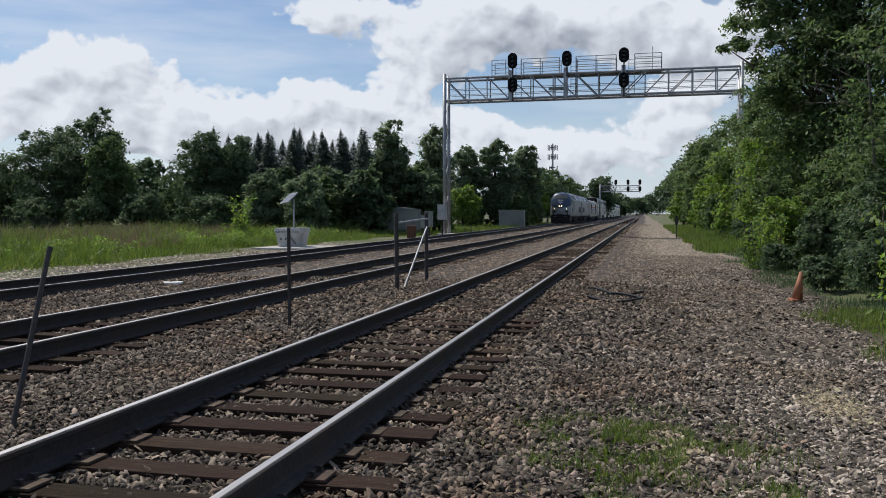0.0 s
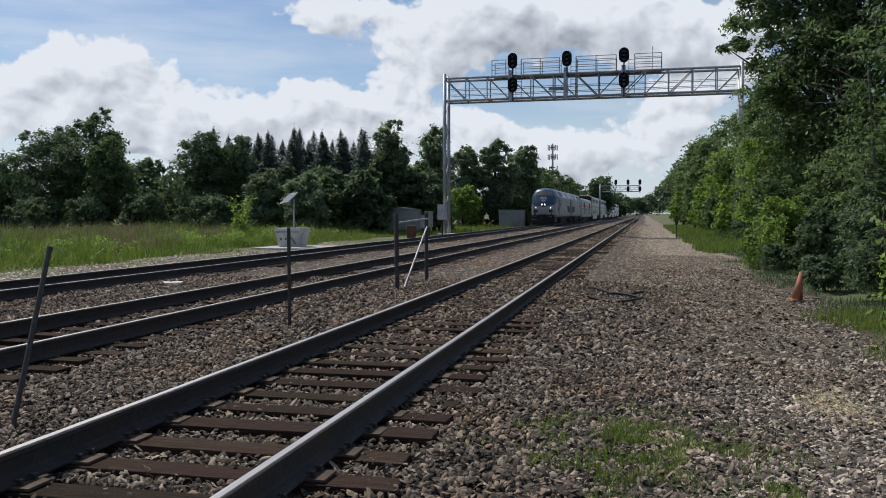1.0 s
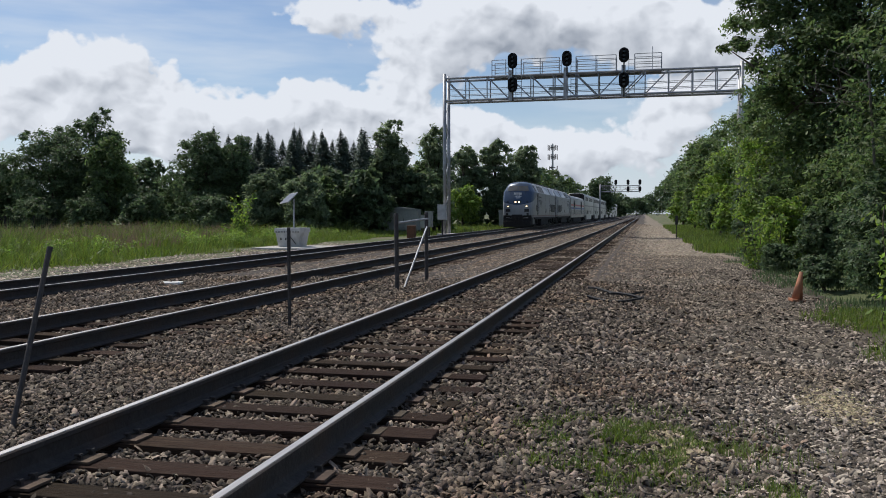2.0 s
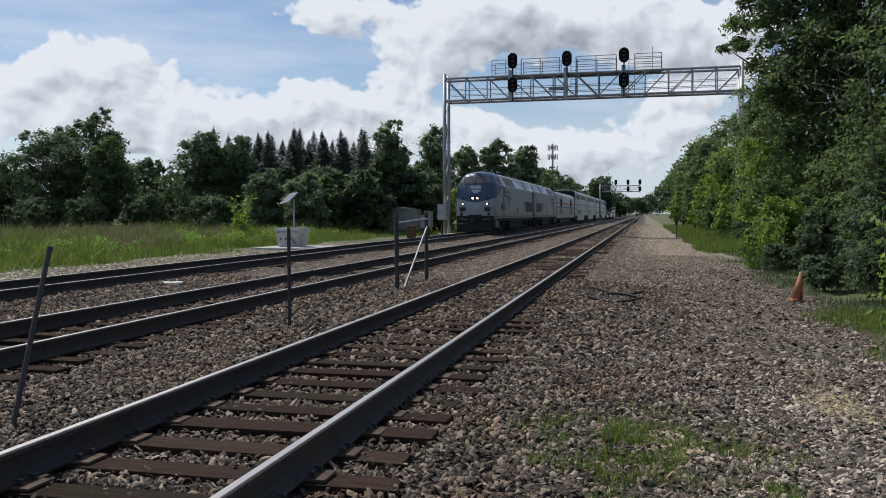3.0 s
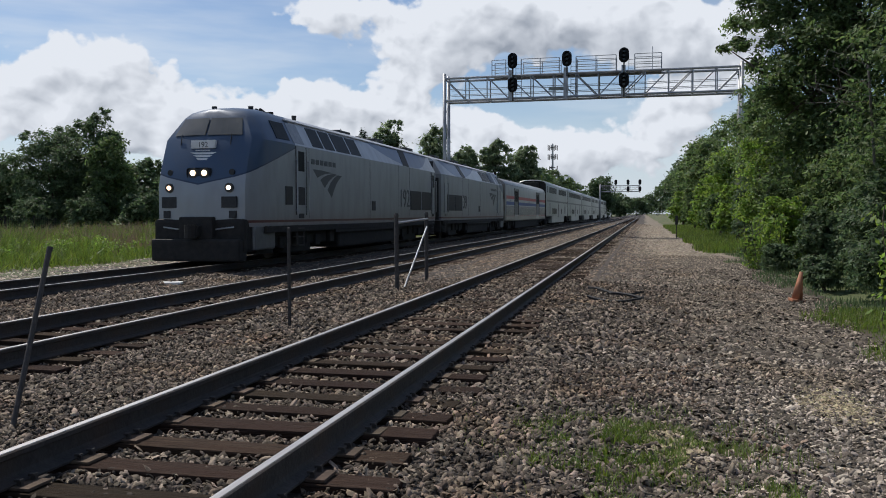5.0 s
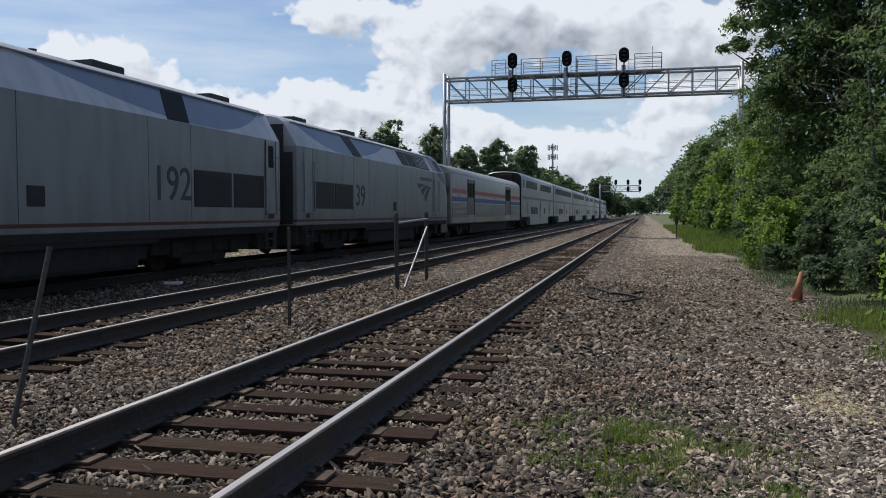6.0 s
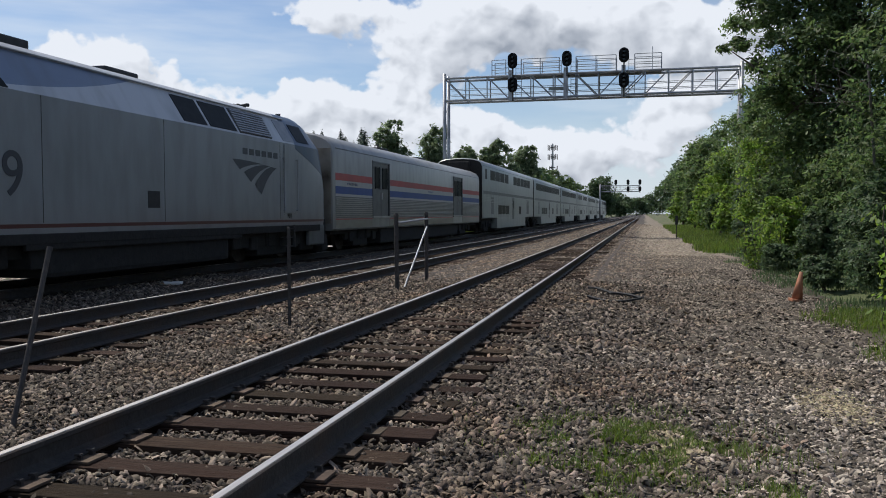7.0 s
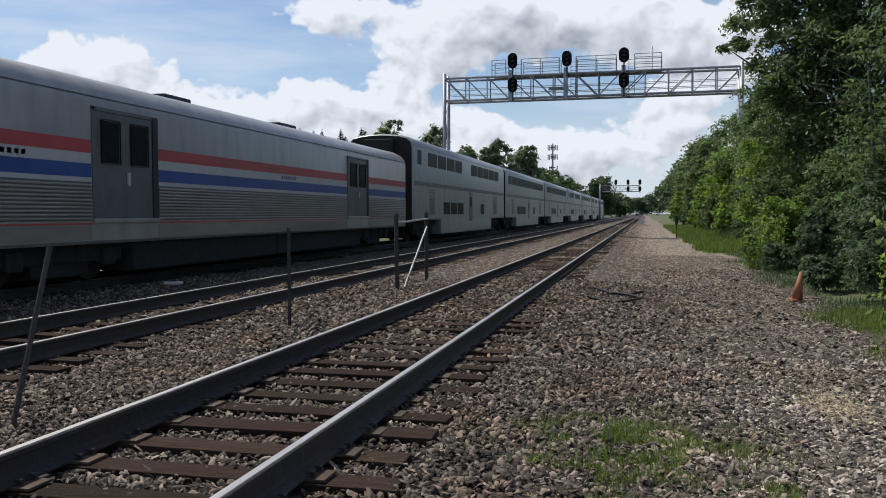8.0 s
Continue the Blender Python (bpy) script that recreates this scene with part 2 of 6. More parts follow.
def prism(bm, profile, y0, y1, mat=0):
    """A closed profile of (x, z) drawn from y0 to y1."""
    a = [bm.verts.new((x, y0, z)) for x, z in profile]
    b = [bm.verts.new((x, y1, z)) for x, z in profile]
    n = len(profile)
    fs = [bm.faces.new((a[i], a[(i + 1) % n], b[(i + 1) % n], b[i])) for i in range(n)]
    fs += [bm.faces.new(a[::-1]), bm.faces.new(b)]
    for f in fs:
        f.material_index = mat
    return bm


def mesh_np(name, verts, faces, mat, parent=None, label="", smooth=False):
    """A mesh of triangles or quads from arrays."""
    me = bpy.data.meshes.new(name)
    nv, (nf, k) = len(verts), faces.shape
    me.vertices.add(nv), me.loops.add(nf * k), me.polygons.add(nf)
    me.vertices.foreach_set("co", np.ascontiguousarray(verts, np.float32).ravel())
    me.loops.foreach_set("vertex_index", np.ascontiguousarray(faces, np.int32).ravel())
    me.polygons.foreach_set("loop_start", np.arange(0, nf * k, k, dtype=np.int32))
    me.update(calc_edges=True)
    return finish(name, me, mat, parent, label, smooth)


# ---- ground ----
NEAR, MID, FAR = -2.67, -6.86, -11.69      # track centre lines; the railhead is at z = 0
TIE_TOP = -0.19


def ground_z(x, y):
    """Height of the ballast and ground across the line."""
    bed = -0.255
    if -14.0 < x < -1.0:
        z = bed
    elif x >= -1.0:
        z = bed - 0.10 * min(1.0, (x + 1.0) / 1.6)
    else:
        z = bed - 0.10 * min(1.0, (-14.0 - x) / 2.0) + 0.30 * min(1.0, max(0.0, (-17.0 - x) / 20.0))
    if x > 4:
        z += 0.05 * min(4.0, x - 4)
    if min(abs(x - c) for c in (NEAR, MID, FAR)) < 1.5:
        z += 0.042 * min(1.0, max(0.0, (y - 7.0) / 8.0))
    return z


def relief(x, y):
    return 0.035 * noise.noise(Vector((x * 0.9, y * 0.9, 3.0))) + 0.015 * noise.noise(Vector((x * 3.1, y * 3.1, 7.0)))


def build_ground():
    def axis(pts):
        out = []
        for a, b, n in pts:
            out += list(np.linspace(a, b, n, endpoint=False))
        return out + [pts[-1][1]]
    xs = axis([(-1500, -200, 6), (-200, -40, 10), (-40, -16, 24), (-16, 6, 88), (6, 30, 16), (30, 200, 8), (200, 1500, 5)])
    ys = axis([(-300, -20, 6), (-20, 0, 10), (0, 30, 120), (30, 90, 80), (90, 300, 30), (300, 2500, 10)])
    vs = [(x, y, ground_z(x, y) + (relief(x, y) if -30 < x < 12 and y < 120 else 0.0)) for y in ys for x in xs]
    nx = len(xs)
    fs, mats = [], []
    for j in range(len(ys) - 1):
        for i in range(nx - 1):
            fs.append((j * nx + i, j * nx + i + 1, (j + 1) * nx + i + 1, (j + 1) * nx + i))
            cx, cy = (xs[i] + xs[i + 1]) / 2, (ys[j] + ys[j + 1]) / 2
            w = 0.7 * noise.noise(Vector((cx * 0.3, cy * 0.25, 1.0)))
            left = -16.3 + w if cy > 24 else -15.6 + w - 0.12 * (cy - 14) * (cy > 14)
            right = 3.5 + 0.5 * w if cy < 36 else 2.6 + 0.4 * w
            if not left < cx < right:
                mats.append(1)
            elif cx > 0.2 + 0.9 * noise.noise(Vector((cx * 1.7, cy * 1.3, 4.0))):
                # The path turns paler beyond about 31 m.
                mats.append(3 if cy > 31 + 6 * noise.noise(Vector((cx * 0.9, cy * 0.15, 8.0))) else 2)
            else:
                mats.append(0)
    me = bpy.data.meshes.new("ground")
    me.from_pydata(vs, [], fs)
    me.polygons.foreach_set("material_index", mats)
    ob = finish("ground", me, ["ballast", "soil", "path_ground", "path_far"], smooth=True)
    tagged(ob, "grey crushed stone bed beside green earth verges", "ground", kind="structure")


build_ground()


# ---- tracks ----
RAIL = [(-0.075, -0.185), (0.075, -0.185), (0.075, -0.172), (0.02, -0.15), (0.011, -0.13), (0.011, -0.05), (0.036, -0.036), (0.037, -0.008),
        (0.029, -0.001), (-0.029, -0.001), (-0.037, -0.008), (-0.036, -0.036), (-0.011, -0.05), (-0.011, -0.13), (-0.02, -0.15), (-0.075, -0.172)]


def rail(track, x):
    bm = bmesh.new()
    prism(bm, RAIL, -12, 900)
    a = part("rail", bm, "rail_side", track, "dark weathered steel rail")
    bm = bmesh.new()
    prism(bm, [(-0.025, -0.004), (0.025, -0.004), (0.022, 0.002), (-0.022, 0.002)], -12, 900)
    top = part("running_surface", bm, "rail_top", track, "polished bright rail head")
    a.location.x = top.location.x = x


def tie_mesh(seed):
    rnd = random.Random(seed)
    bm = bmesh.new()
    box(bm, -1.3, 1.3, -0.115, 0.115, -0.17, 0, 0.012)
    for v in bm.verts:
        v.co.z += 0.010 * noise.noise(Vector((v.co.x * 2, v.co.y * 8, seed * 3.3)))
        v.co.y += 0.012 * noise.noise(Vector((v.co.x * 2, v.co.z * 8, seed * 1.7)))
    me = bpy.data.meshes.new("tie")
    bm.to_mesh(me)
    bm.free()
    me.materials.append(M["tie"])
    return me


def plate_mesh():
    bm = bmesh.new()
    box(bm, -0.19, 0.19, -0.095, 0.095, 0, 0.018, 0.004)
    for sx in (-1, 1):
        for sy in (-0.055, 0.055):
            box(bm, sx * 0.105 - 0.014, sx * 0.105 + 0.014, sy - 0.010, sy + 0.010, 0.015, 0.045, mat=1)
            box(bm, sx * 0.095 - 0.02, sx * 0.095 + 0.02, sy - 0.017, sy + 0.017, 0.04, 0.055, 0.004, mat=1)
    me = bpy.data.meshes.new("tie_plate")
    bm.to_mesh(me)
    bm.free()
    me.materials.append(M["plate_steel"]), me.materials.append(M["spike_steel"])
    return me


def tie_rows(x, y0):
    rnd, y, out = random.Random(int(-x * 7)), y0, [y0 - 0.51 * k for k in range(int((y0 + 9) / 0.51), 0, -1)]
    while y < 260:
        out.append(y)
        y += rnd.uniform(0.48, 0.54)
    return out


def build_track(x, y0, y1, plates_to, label):
    track = empty("railway_track", x)
    tagged(track, label, "track", kind="structure")
    rail(track, -0.755), rail(track, 0.755)
    rnd = random.Random(int(-x * 10))
    far = bmesh.new()
    for k, y in enumerate(tie_rows(x, y0)):
        jx, ry = rnd.uniform(-0.06, 0.06), rnd.uniform(-1.2, 1.2)
        if y < y1:
            ob = new("tie", TIES[k % len(TIES)])
            ob.parent = track
            ob.matrix_basis = pose(jx, y, TIE_TOP + rnd.uniform(-0.012, 0.004), rnd.uniform(-1, 1), rnd.uniform(-0.3, 0.3), ry)
            if 1.0 < y < plates_to:
                for px in (-0.755, 0.755):
                    pl = new("tie_plate", PLATE)
                    pl.parent = track
                    pl.matrix_basis = pose(px, y, TIE_TOP - 0.006)
        else:
            box(far, jx - 1.3, jx + 1.3, y - 0.115, y + 0.115, TIE_TOP - 0.1, TIE_TOP)
    rest = part("far_ties", far, "tie", track)
    tagged(rest, kind="stuff")


TIES = [tie_mesh(i) for i in range(8)]
PLATE = plate_mesh()
build_track(NEAR, 2.9, 62, 30, "railway track with polished rails on weathered wooden ties")
build_track(MID, 6.5, 60, 0, "railway track with dark rails on half buried wooden ties")
build_track(FAR, 10.0, 60, 0, "railway track with dark rails on ballast, carrying the train")


# ---- loose stone ----
RNG = np.random.default_rng(11)


def bed_height(x, y):
    return np.array([ground_z(a, b) + relief(a, b) for a, b in zip(x, y)])


def chips(name, x, y, size, mat, label, flat=0.6):
    """Small stones as five-sided chips, for gravel too fine to show more shape."""
    n = len(x)
    a4 = np.arange(4) * np.pi / 2
    base = np.r_[np.c_[np.cos(a4), np.sin(a4), np.full(4, -0.4)], [[0, 0, 0.55]]]
    v = base[None] + RNG.normal(0, 0.22, (n, 5, 3))
    v *= (size[:, None] * np.c_[RNG.uniform(0.7, 1.3, n), RNG.uniform(0.55, 1.0, n), RNG.uniform(0.5, 1.1, n) * flat])[:, None, :] * 0.5
    t = RNG.uniform(0, 2 * np.pi, n)
    c, s = np.cos(t)[:, None], np.sin(t)[:, None]
    vx, vy = v[:, :, 0] * c - v[:, :, 1] * s, v[:, :, 0] * s + v[:, :, 1] * c
    v[:, :, 0], v[:, :, 1] = vx + x[:, None], vy + y[:, None]
    v[:, :, 2] += (bed_height(x, y) + size * 0.12)[:, None]
    f = (np.array([(0, 1, 4), (1, 2, 4), (2, 3, 4), (3, 0, 4)])[None] + 5 * np.arange(n)[:, None, None]).reshape(-1, 3)
    return tagged(mesh_np(name, v.reshape(-1, 3), f, mat), label, "gravel", kind="stuff")


def stones(name, x, y, size, mat, label, sink=0.3, flat=0.75, heap=0.042):
    n = len(x)
    a5 = np.arange(5) * 2 * np.pi / 5
    a4 = np.arange(4) * 2 * np.pi / 4 + 0.4
    base = np.r_[np.c_[np.cos(a5), np.sin(a5), np.full(5, -0.45)], np.c_[0.62 * np.cos(a4), 0.62 * np.sin(a4), np.full(4, 0.55)]]
    v = base[None] + RNG.normal(0, 0.20, (n, 9, 3))
    v *= (size[:, None] * np.c_[RNG.uniform(0.7, 1.6, n), RNG.uniform(0.5, 0.95, n), RNG.uniform(0.4, 1.0, n) * flat])[:, None, :] * 0.5
    tilt = np.clip(RNG.normal(0, 0.45, (n, 2)), -0.8, 0.8)
    v[:, :, 2] += v[:, :, 0] * tilt[:, :1] + v[:, :, 1] * tilt[:, 1:]
    t = RNG.uniform(0, 2 * np.pi, n)
    c, s = np.cos(t)[:, None], np.sin(t)[:, None]
    vx, vy = v[:, :, 0] * c - v[:, :, 1] * s, v[:, :, 0] * s + v[:, :, 1] * c
    v[:, :, 0], v[:, :, 1] = vx + x[:, None], vy + y[:, None]
    v[:, :, 2] += (bed_height(x, y) + size * (0.35 - sink) + RNG.uniform(-0.004, heap, n))[:, None]
    tri = []
    for i in range(5):
        j = (i + 1) % 5
        tri.append((i, j, 5 + (i * 4 // 5)))
    tri += [(1, 6, 5), (2, 7, 6), (3, 8, 7), (0, 5, 8), (5, 6, 7), (5, 7, 8)]
    tri[0], tri[1], tri[2], tri[3], tri[4] = (0, 1, 5), (1, 2, 6), (2, 3, 7), (3, 4, 8), (4, 0, 8)
    f = (np.array(tri)[None] + 9 * np.arange(n)[:, None, None]).reshape(-1, 3)
    ob = mesh_np(name, v.reshape(-1, 3), f, mat)
    return tagged(ob, label, "gravel", kind="stuff")


def scatter(n, x0, x1, y0, y1):
    """Even random spots inside the wedge of ground that lies open to the line of sight."""
    x, y = RNG.uniform(x0, x1, n), RNG.uniform(y0, y1, n)
    keep = (x > -0.90 * y - 0.8) & (x < 0.27 * y + 0.6)
    return x[keep], y[keep]


def clear_of_track(x, y, on_tie, on_end):
    keep = np.ones(len(x), bool)
    r = RNG.uniform(0, 1, len(x))
    for xc, y0 in ((NEAR, 2.9), (MID, 6.5), (FAR, 10.0)):
        dx = np.abs(x - xc)
        rows = np.array(tie_rows(xc, y0))
        k = np.clip(np.searchsorted(rows, y), 1, len(rows) - 1)
        gap = np.minimum(np.abs(y - rows[k]), np.abs(y - rows[k - 1]))
        over = (dx < 1.3) & (gap < 0.125)
        share = np.where(dx > 0.9, on_end, on_tie) + 0.45 * np.clip((y - 6) / 8, 0, 1) if xc == NEAR else 0.6
        keep &= ~(over & (r > share))
        keep &= ~(np.abs(dx - 0.755) < 0.085)
    return keep


def lay_stones():
    for n, x0, x1, y0, y1, lo, hi in ((72000, -7.0, 1.8, 2.2, 9.0, 0.020, 0.060), (60000, -14.0, 1.8, 9.0, 19.0, 0.035, 0.075), (64000, -14.2, 1.6, 19.0, 46.0, 0.05, 0.10), (50000, -14.2, 1.0, 46.0, 130.0, 0.07, 0.15)):
        x, y = scatter(n, x0, x1, y0, y1)
        k = clear_of_track(x, y, 0.16, 0.42) & (RNG.uniform(0, 1, len(x)) < np.clip((1.3 - x) / 2.4, 0, 1) ** 1.2)
        x, y = x[k], y[k]
        (chips if y0 > 18 else stones)("track_ballast", x, y, RNG.uniform(lo, hi, len(x)), "stone", "angular grey and brown crushed stone between the rails")
    x, y = RNG.uniform(-14, 2.6, 42000), RNG.uniform(-8, 4.0, 42000)
    k = clear_of_track(x, y, 0.1, 0.4) & ((x < -0.9 * y - 0.8) | (y < 2.2))
    chips("track_ballast", x[k], y[k], RNG.uniform(0.05, 0.09, int(k.sum())), "stone", "angular grey and brown crushed stone between the rails")
    loose = lambda *a, **k: stones(*a, heap=0.020, **k)
    path = "small trodden brown-grey gravel on the service path"
    for n, x0, x1, y0, y1, lo, hi, make in ((19000, -0.6, 3.2, 2.2, 10.0, 0.020, 0.052, loose), (12000, -0.6, 4.0, 9.0, 26.0, 0.026, 0.070, loose), (48000, -0.9, 3.2, 2.2, 9.5, 0.012, 0.034, chips), (30000, -0.9, 4.0, 9.0, 20.0, 0.02, 0.055, chips), (30000, -0.9, 4.0, 20.0, 34.0, 0.03, 0.075, chips), (40000, -0.9, 4.0, 34.0, 110.0, 0.06, 0.14, chips)):
        x, y = scatter(n, x0, x1, y0, y1)
        edge = np.where(y < 36, 3.3 + 0.4 * np.sin(y * 0.9), 2.5)
        k = (x < edge) & (RNG.uniform(0, 1, len(x)) < np.clip((x + 0.9) / 1.6, 0, 1))
        x, y = x[k], y[k]
        # Tone by distance: pale close by, darker from 9 m, tan past 34 m.
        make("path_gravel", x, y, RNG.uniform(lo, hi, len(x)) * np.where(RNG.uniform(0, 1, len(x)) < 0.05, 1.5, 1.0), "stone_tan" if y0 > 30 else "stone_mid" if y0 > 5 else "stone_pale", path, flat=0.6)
    for cx, cy, wx, wy in ((0.20, 5.98, 0.10, 0.28), (1.59, 7.59, 0.16, 0.36)):
        x, y = RNG.normal(cx, wx, 1100), RNG.normal(cy, wy, 1100)
        chips("fine_gravel", x, y, RNG.uniform(0.010, 0.030, 1100) * np.where(RNG.uniform(0, 1, 1100) < 0.04, 2.2, 1.0), "straw", "pale straw-coloured grit patch on the path", flat=0.9).location.z = 0.022
    x, y = scatter(12000, -18.4, -13.0, 14.0, 46.0)
    chips("verge_gravel", x, y, RNG.uniform(0.06, 0.12, len(x)), "stone_pale", "pale crushed stone along the grass verge")


lay_stones()


# ---- grass ----
def blades(name, x, y, h, w, mat, label, lean=0.35, thin=False):
    n = len(x)
    z = np.array([ground_z(a, b) + (relief(a, b) if -30 < a < 12 and b < 120 else 0.0) for a, b in zip(x, y)]) - 0.01
    t, l = RNG.uniform(0, 2 * np.pi, n), np.abs(RNG.normal(0, lean, n)) * h
    dx, dy = np.cos(t), np.sin(t)
    s = RNG.uniform(0, 2 * np.pi, n)
    sx, sy = np.cos(s) * w / 2, np.sin(s) * w / 2
    v = np.zeros((n, 5, 3))
    v[:, 0] = np.c_[x - sx, y - sy, z]
    v[:, 1] = np.c_[x + sx, y + sy, z]
    v[:, 2] = np.c_[x - sx * 0.8 + dx * l * 0.35, y - sy * 0.8 + dy * l * 0.35, z + h * 0.6]
    v[:, 3] = np.c_[x + sx * 0.8 + dx * l * 0.35, y + sy * 0.8 + dy * l * 0.35, z + h * 0.6]
    v[:, 4] = np.c_[x + dx * l, y + dy * l, z + h]
    if thin:
        v = v[:, [0, 1, 4]]
        f = np.arange(3 * n).reshape(-1, 3)
        return tagged(mesh_np(name, v.reshape(-1, 3), f, mat), label, "grass", kind="stuff")
    f = (np.array([(0, 1, 3), (0, 3, 2), (2, 3, 4)])[None] + 5 * np.arange(n)[:, None, None]).reshape(-1, 3)
    return tagged(mesh_np(name, v.reshape(-1, 3), f, mat), label, "grass", kind="stuff")


def clumpy(x, y, scale, cut):
    return np.array([noise.noise(Vector((a * scale, b * scale, 5.0))) for a, b in zip(x, y)]) > cut


def grow_grass():
    # tall verge beyond the far track
    x, y = RNG.uniform(-34, -15.8, 150000), RNG.uniform(13, 85, 150000)
    edge = np.where(y > 24, -18.0, -16.8 - 0.12 * np.maximum(0, y - 14)) - 0.4 * np.sin(y * 0.7)
    k = (x < edge) & (x > -0.95 * y - 2) & ~((y > 34.5) & (y < 41) & (x > -19.2))
    x, y = x[k], y[k]
    tall = (0.20 + 0.52 * np.clip((edge[k] - x) / 5, 0, 1)) * np.array([0.45 + 1.7 * abs(noise.noise(Vector((a * 0.6, b * 0.45, 2.0)))) for a, b in zip(x, y)])
    blades("tall_grass", x, y, tall * RNG.uniform(0.5, 1.35, len(x)), RNG.uniform(0.025, 0.055, len(x)), "grass", "tall bright green meadow grass beyond the tracks", 0.7, True)
    x, y = RNG.uniform(-46, -19, 60000), RNG.uniform(26, 58, 60000)
    k = (x < -19.5 - 0.22 * (y - 26)) & (x > np.maximum(-0.95 * y - 2, -36)) & clumpy(x, y, 0.35, 0.02)
    x, y = x[k], y[k]
    blades("seeding_grass", x, y, RNG.uniform(0.5, 1.25, len(x)) * RNG.uniform(0.6, 1.0, len(x)), RNG.uniform(0.03, 0.07, len(x)), "grass_seed", "tall brown seeding grass in front of the trees", 0.5, True)
    x, y = RNG.uniform(-26, -14.2, 26000), RNG.uniform(62, 135, 26000)
    k = clumpy(x, y, 0.3, -0.2)
    x, y = x[k], y[k]
    blades("line_side_grass", x, y, RNG.uniform(0.15, 0.5, len(x)), RNG.uniform(0.03, 0.06, len(x)), "grass", "rough green grass beside the far track", 0.5, True)
    # verge along the service path
    x, y = RNG.uniform(2.2, 6.0, 30000), RNG.uniform(8.0, 15.2, 30000)
    k = (x > 2.6 + 0.3 * np.sin(y * 1.7) + np.abs(RNG.normal(0, 0.5, len(x)))) & (x < 0.27 * y + 0.8) & clumpy(x, y, 1.1, -0.15)
    x, y = x[k], y[k]
    blades("verge_grass", x, y, RNG.uniform(0.04, 0.17, len(x)), RNG.uniform(0.006, 0.012, len(x)), "grass", "short green grass at the edge of the path", 0.6)
    x, y = RNG.uniform(2.2, 6.5, 26000), RNG.uniform(36, 110, 26000)
    k = x > 2.35 + 0.25 * np.sin(y * 0.6)
    x, y = x[k], y[k]
    blades("verge_grass", x, y, RNG.uniform(0.12, 0.4, len(x)), RNG.uniform(0.02, 0.05, len(x)), "grass", "sunlit green grass along the path's far edge")
    x, y = RNG.uniform(2.5, 5.2, 13000), RNG.uniform(15.0, 38, 13000)
    k = (x > 2.95 + 0.35 * np.sin(y * 0.8)) & clumpy(x, y, 0.6, -0.15)
    x, y = x[k], y[k]
    blades("verge_weeds", x, y, RNG.uniform(0.04, 0.20, len(x)), RNG.uniform(0.010, 0.020, len(x)), "leaf_dark", "rank green weeds under the bushes beside the path", 0.5)
    # sparse tufts in the gravel near the camera
    x, y = RNG.normal(0.02, 0.42, 8000), RNG.normal(5.95, 0.42, 8000)
    k = clumpy(x, y, 3.4, 0.0)
    x, y = x[k], y[k]
    blades("gravel_weeds", x, y, RNG.uniform(0.05, 0.105, len(x)), RNG.uniform(0.004, 0.008, len(x)), "grass", "thin green weeds growing through the gravel", 0.6)
    x, y = RNG.uniform(-0.7, 0.9, 4200), RNG.uniform(4.2, 5.3, 4200)
    k = clumpy(x, y, 3.0, 0.16)
    x, y = x[k], y[k]
    blades("gravel_weeds", x, y, RNG.uniform(0.04, 0.11, len(x)), RNG.uniform(0.004, 0.009, len(x)), "grass", "thin green weeds growing through the gravel", 0.6)


grow_grass()


# ---- trees ----
def leaf_cloud(name, centres, radii, n, leaf, mat, parent, label="", clumps=40, droop=0.25, tight=0.24):
    """Leaves in clumps over a set of lobes: uneven outline, gaps between the clumps."""
    centres, radii = np.array(centres, float), np.array(radii, float)
    if radii.ndim == 1:
        radii = np.c_[radii, radii, radii]
    wt = radii[:, 0] * radii[:, 1]
    lobe = RNG.choice(len(centres), clumps * len(centres), p=wt / wt.sum())
    d = RNG.normal(0, 1, (len(lobe), 3))
    d /= np.linalg.norm(d, axis=1)[:, None]
    d[:, 2] = np.where(d[:, 2] < -0.55, -d[:, 2], d[:, 2])
    cc = centres[lobe] + d * radii[lobe] * (RNG.uniform(0.35, 1.06, (len(lobe), 1)) ** 0.6)
    which = RNG.integers(0, len(cc), n)
    size = radii[lobe].mean(1)[which] * tight * RNG.uniform(0.6, 1.35, len(cc))[which]
    off = RNG.normal(0, 0.55, (n, 3)) * size[:, None]
    off[:, 2] *= 0.62
    off[:, 2] -= droop * (off[:, 0] ** 2 + off[:, 1] ** 2) / np.maximum(size, 0.05)
    p = cc[which] + off
    nrm = 0.6 * d[which] + RNG.normal(0, 0.6, (n, 3)) + np.array([0, 0, 0.55])
    nrm /= np.linalg.norm(nrm, axis=1)[:, None]
    a = np.cross(nrm, RNG.normal(0, 1, (n, 3)))
    a /= np.linalg.norm(a, axis=1)[:, None]
    b = np.cross(nrm, a)
    s = (leaf * RNG.uniform(0.6, 1.4, n))[:, None]
    v = np.stack([p - a * s, p + b * s * 0.42 + nrm * s * 0.12, p + a * s, p - b * s * 0.42 + nrm * s * 0.12], 1)
    f = (np.array([(0, 1, 2), (0, 2, 3)])[None] + 4 * np.arange(n)[:, None, None]).reshape(-1, 3)
    return mesh_np(name, v.reshape(-1, 3), f, mat, parent, label)


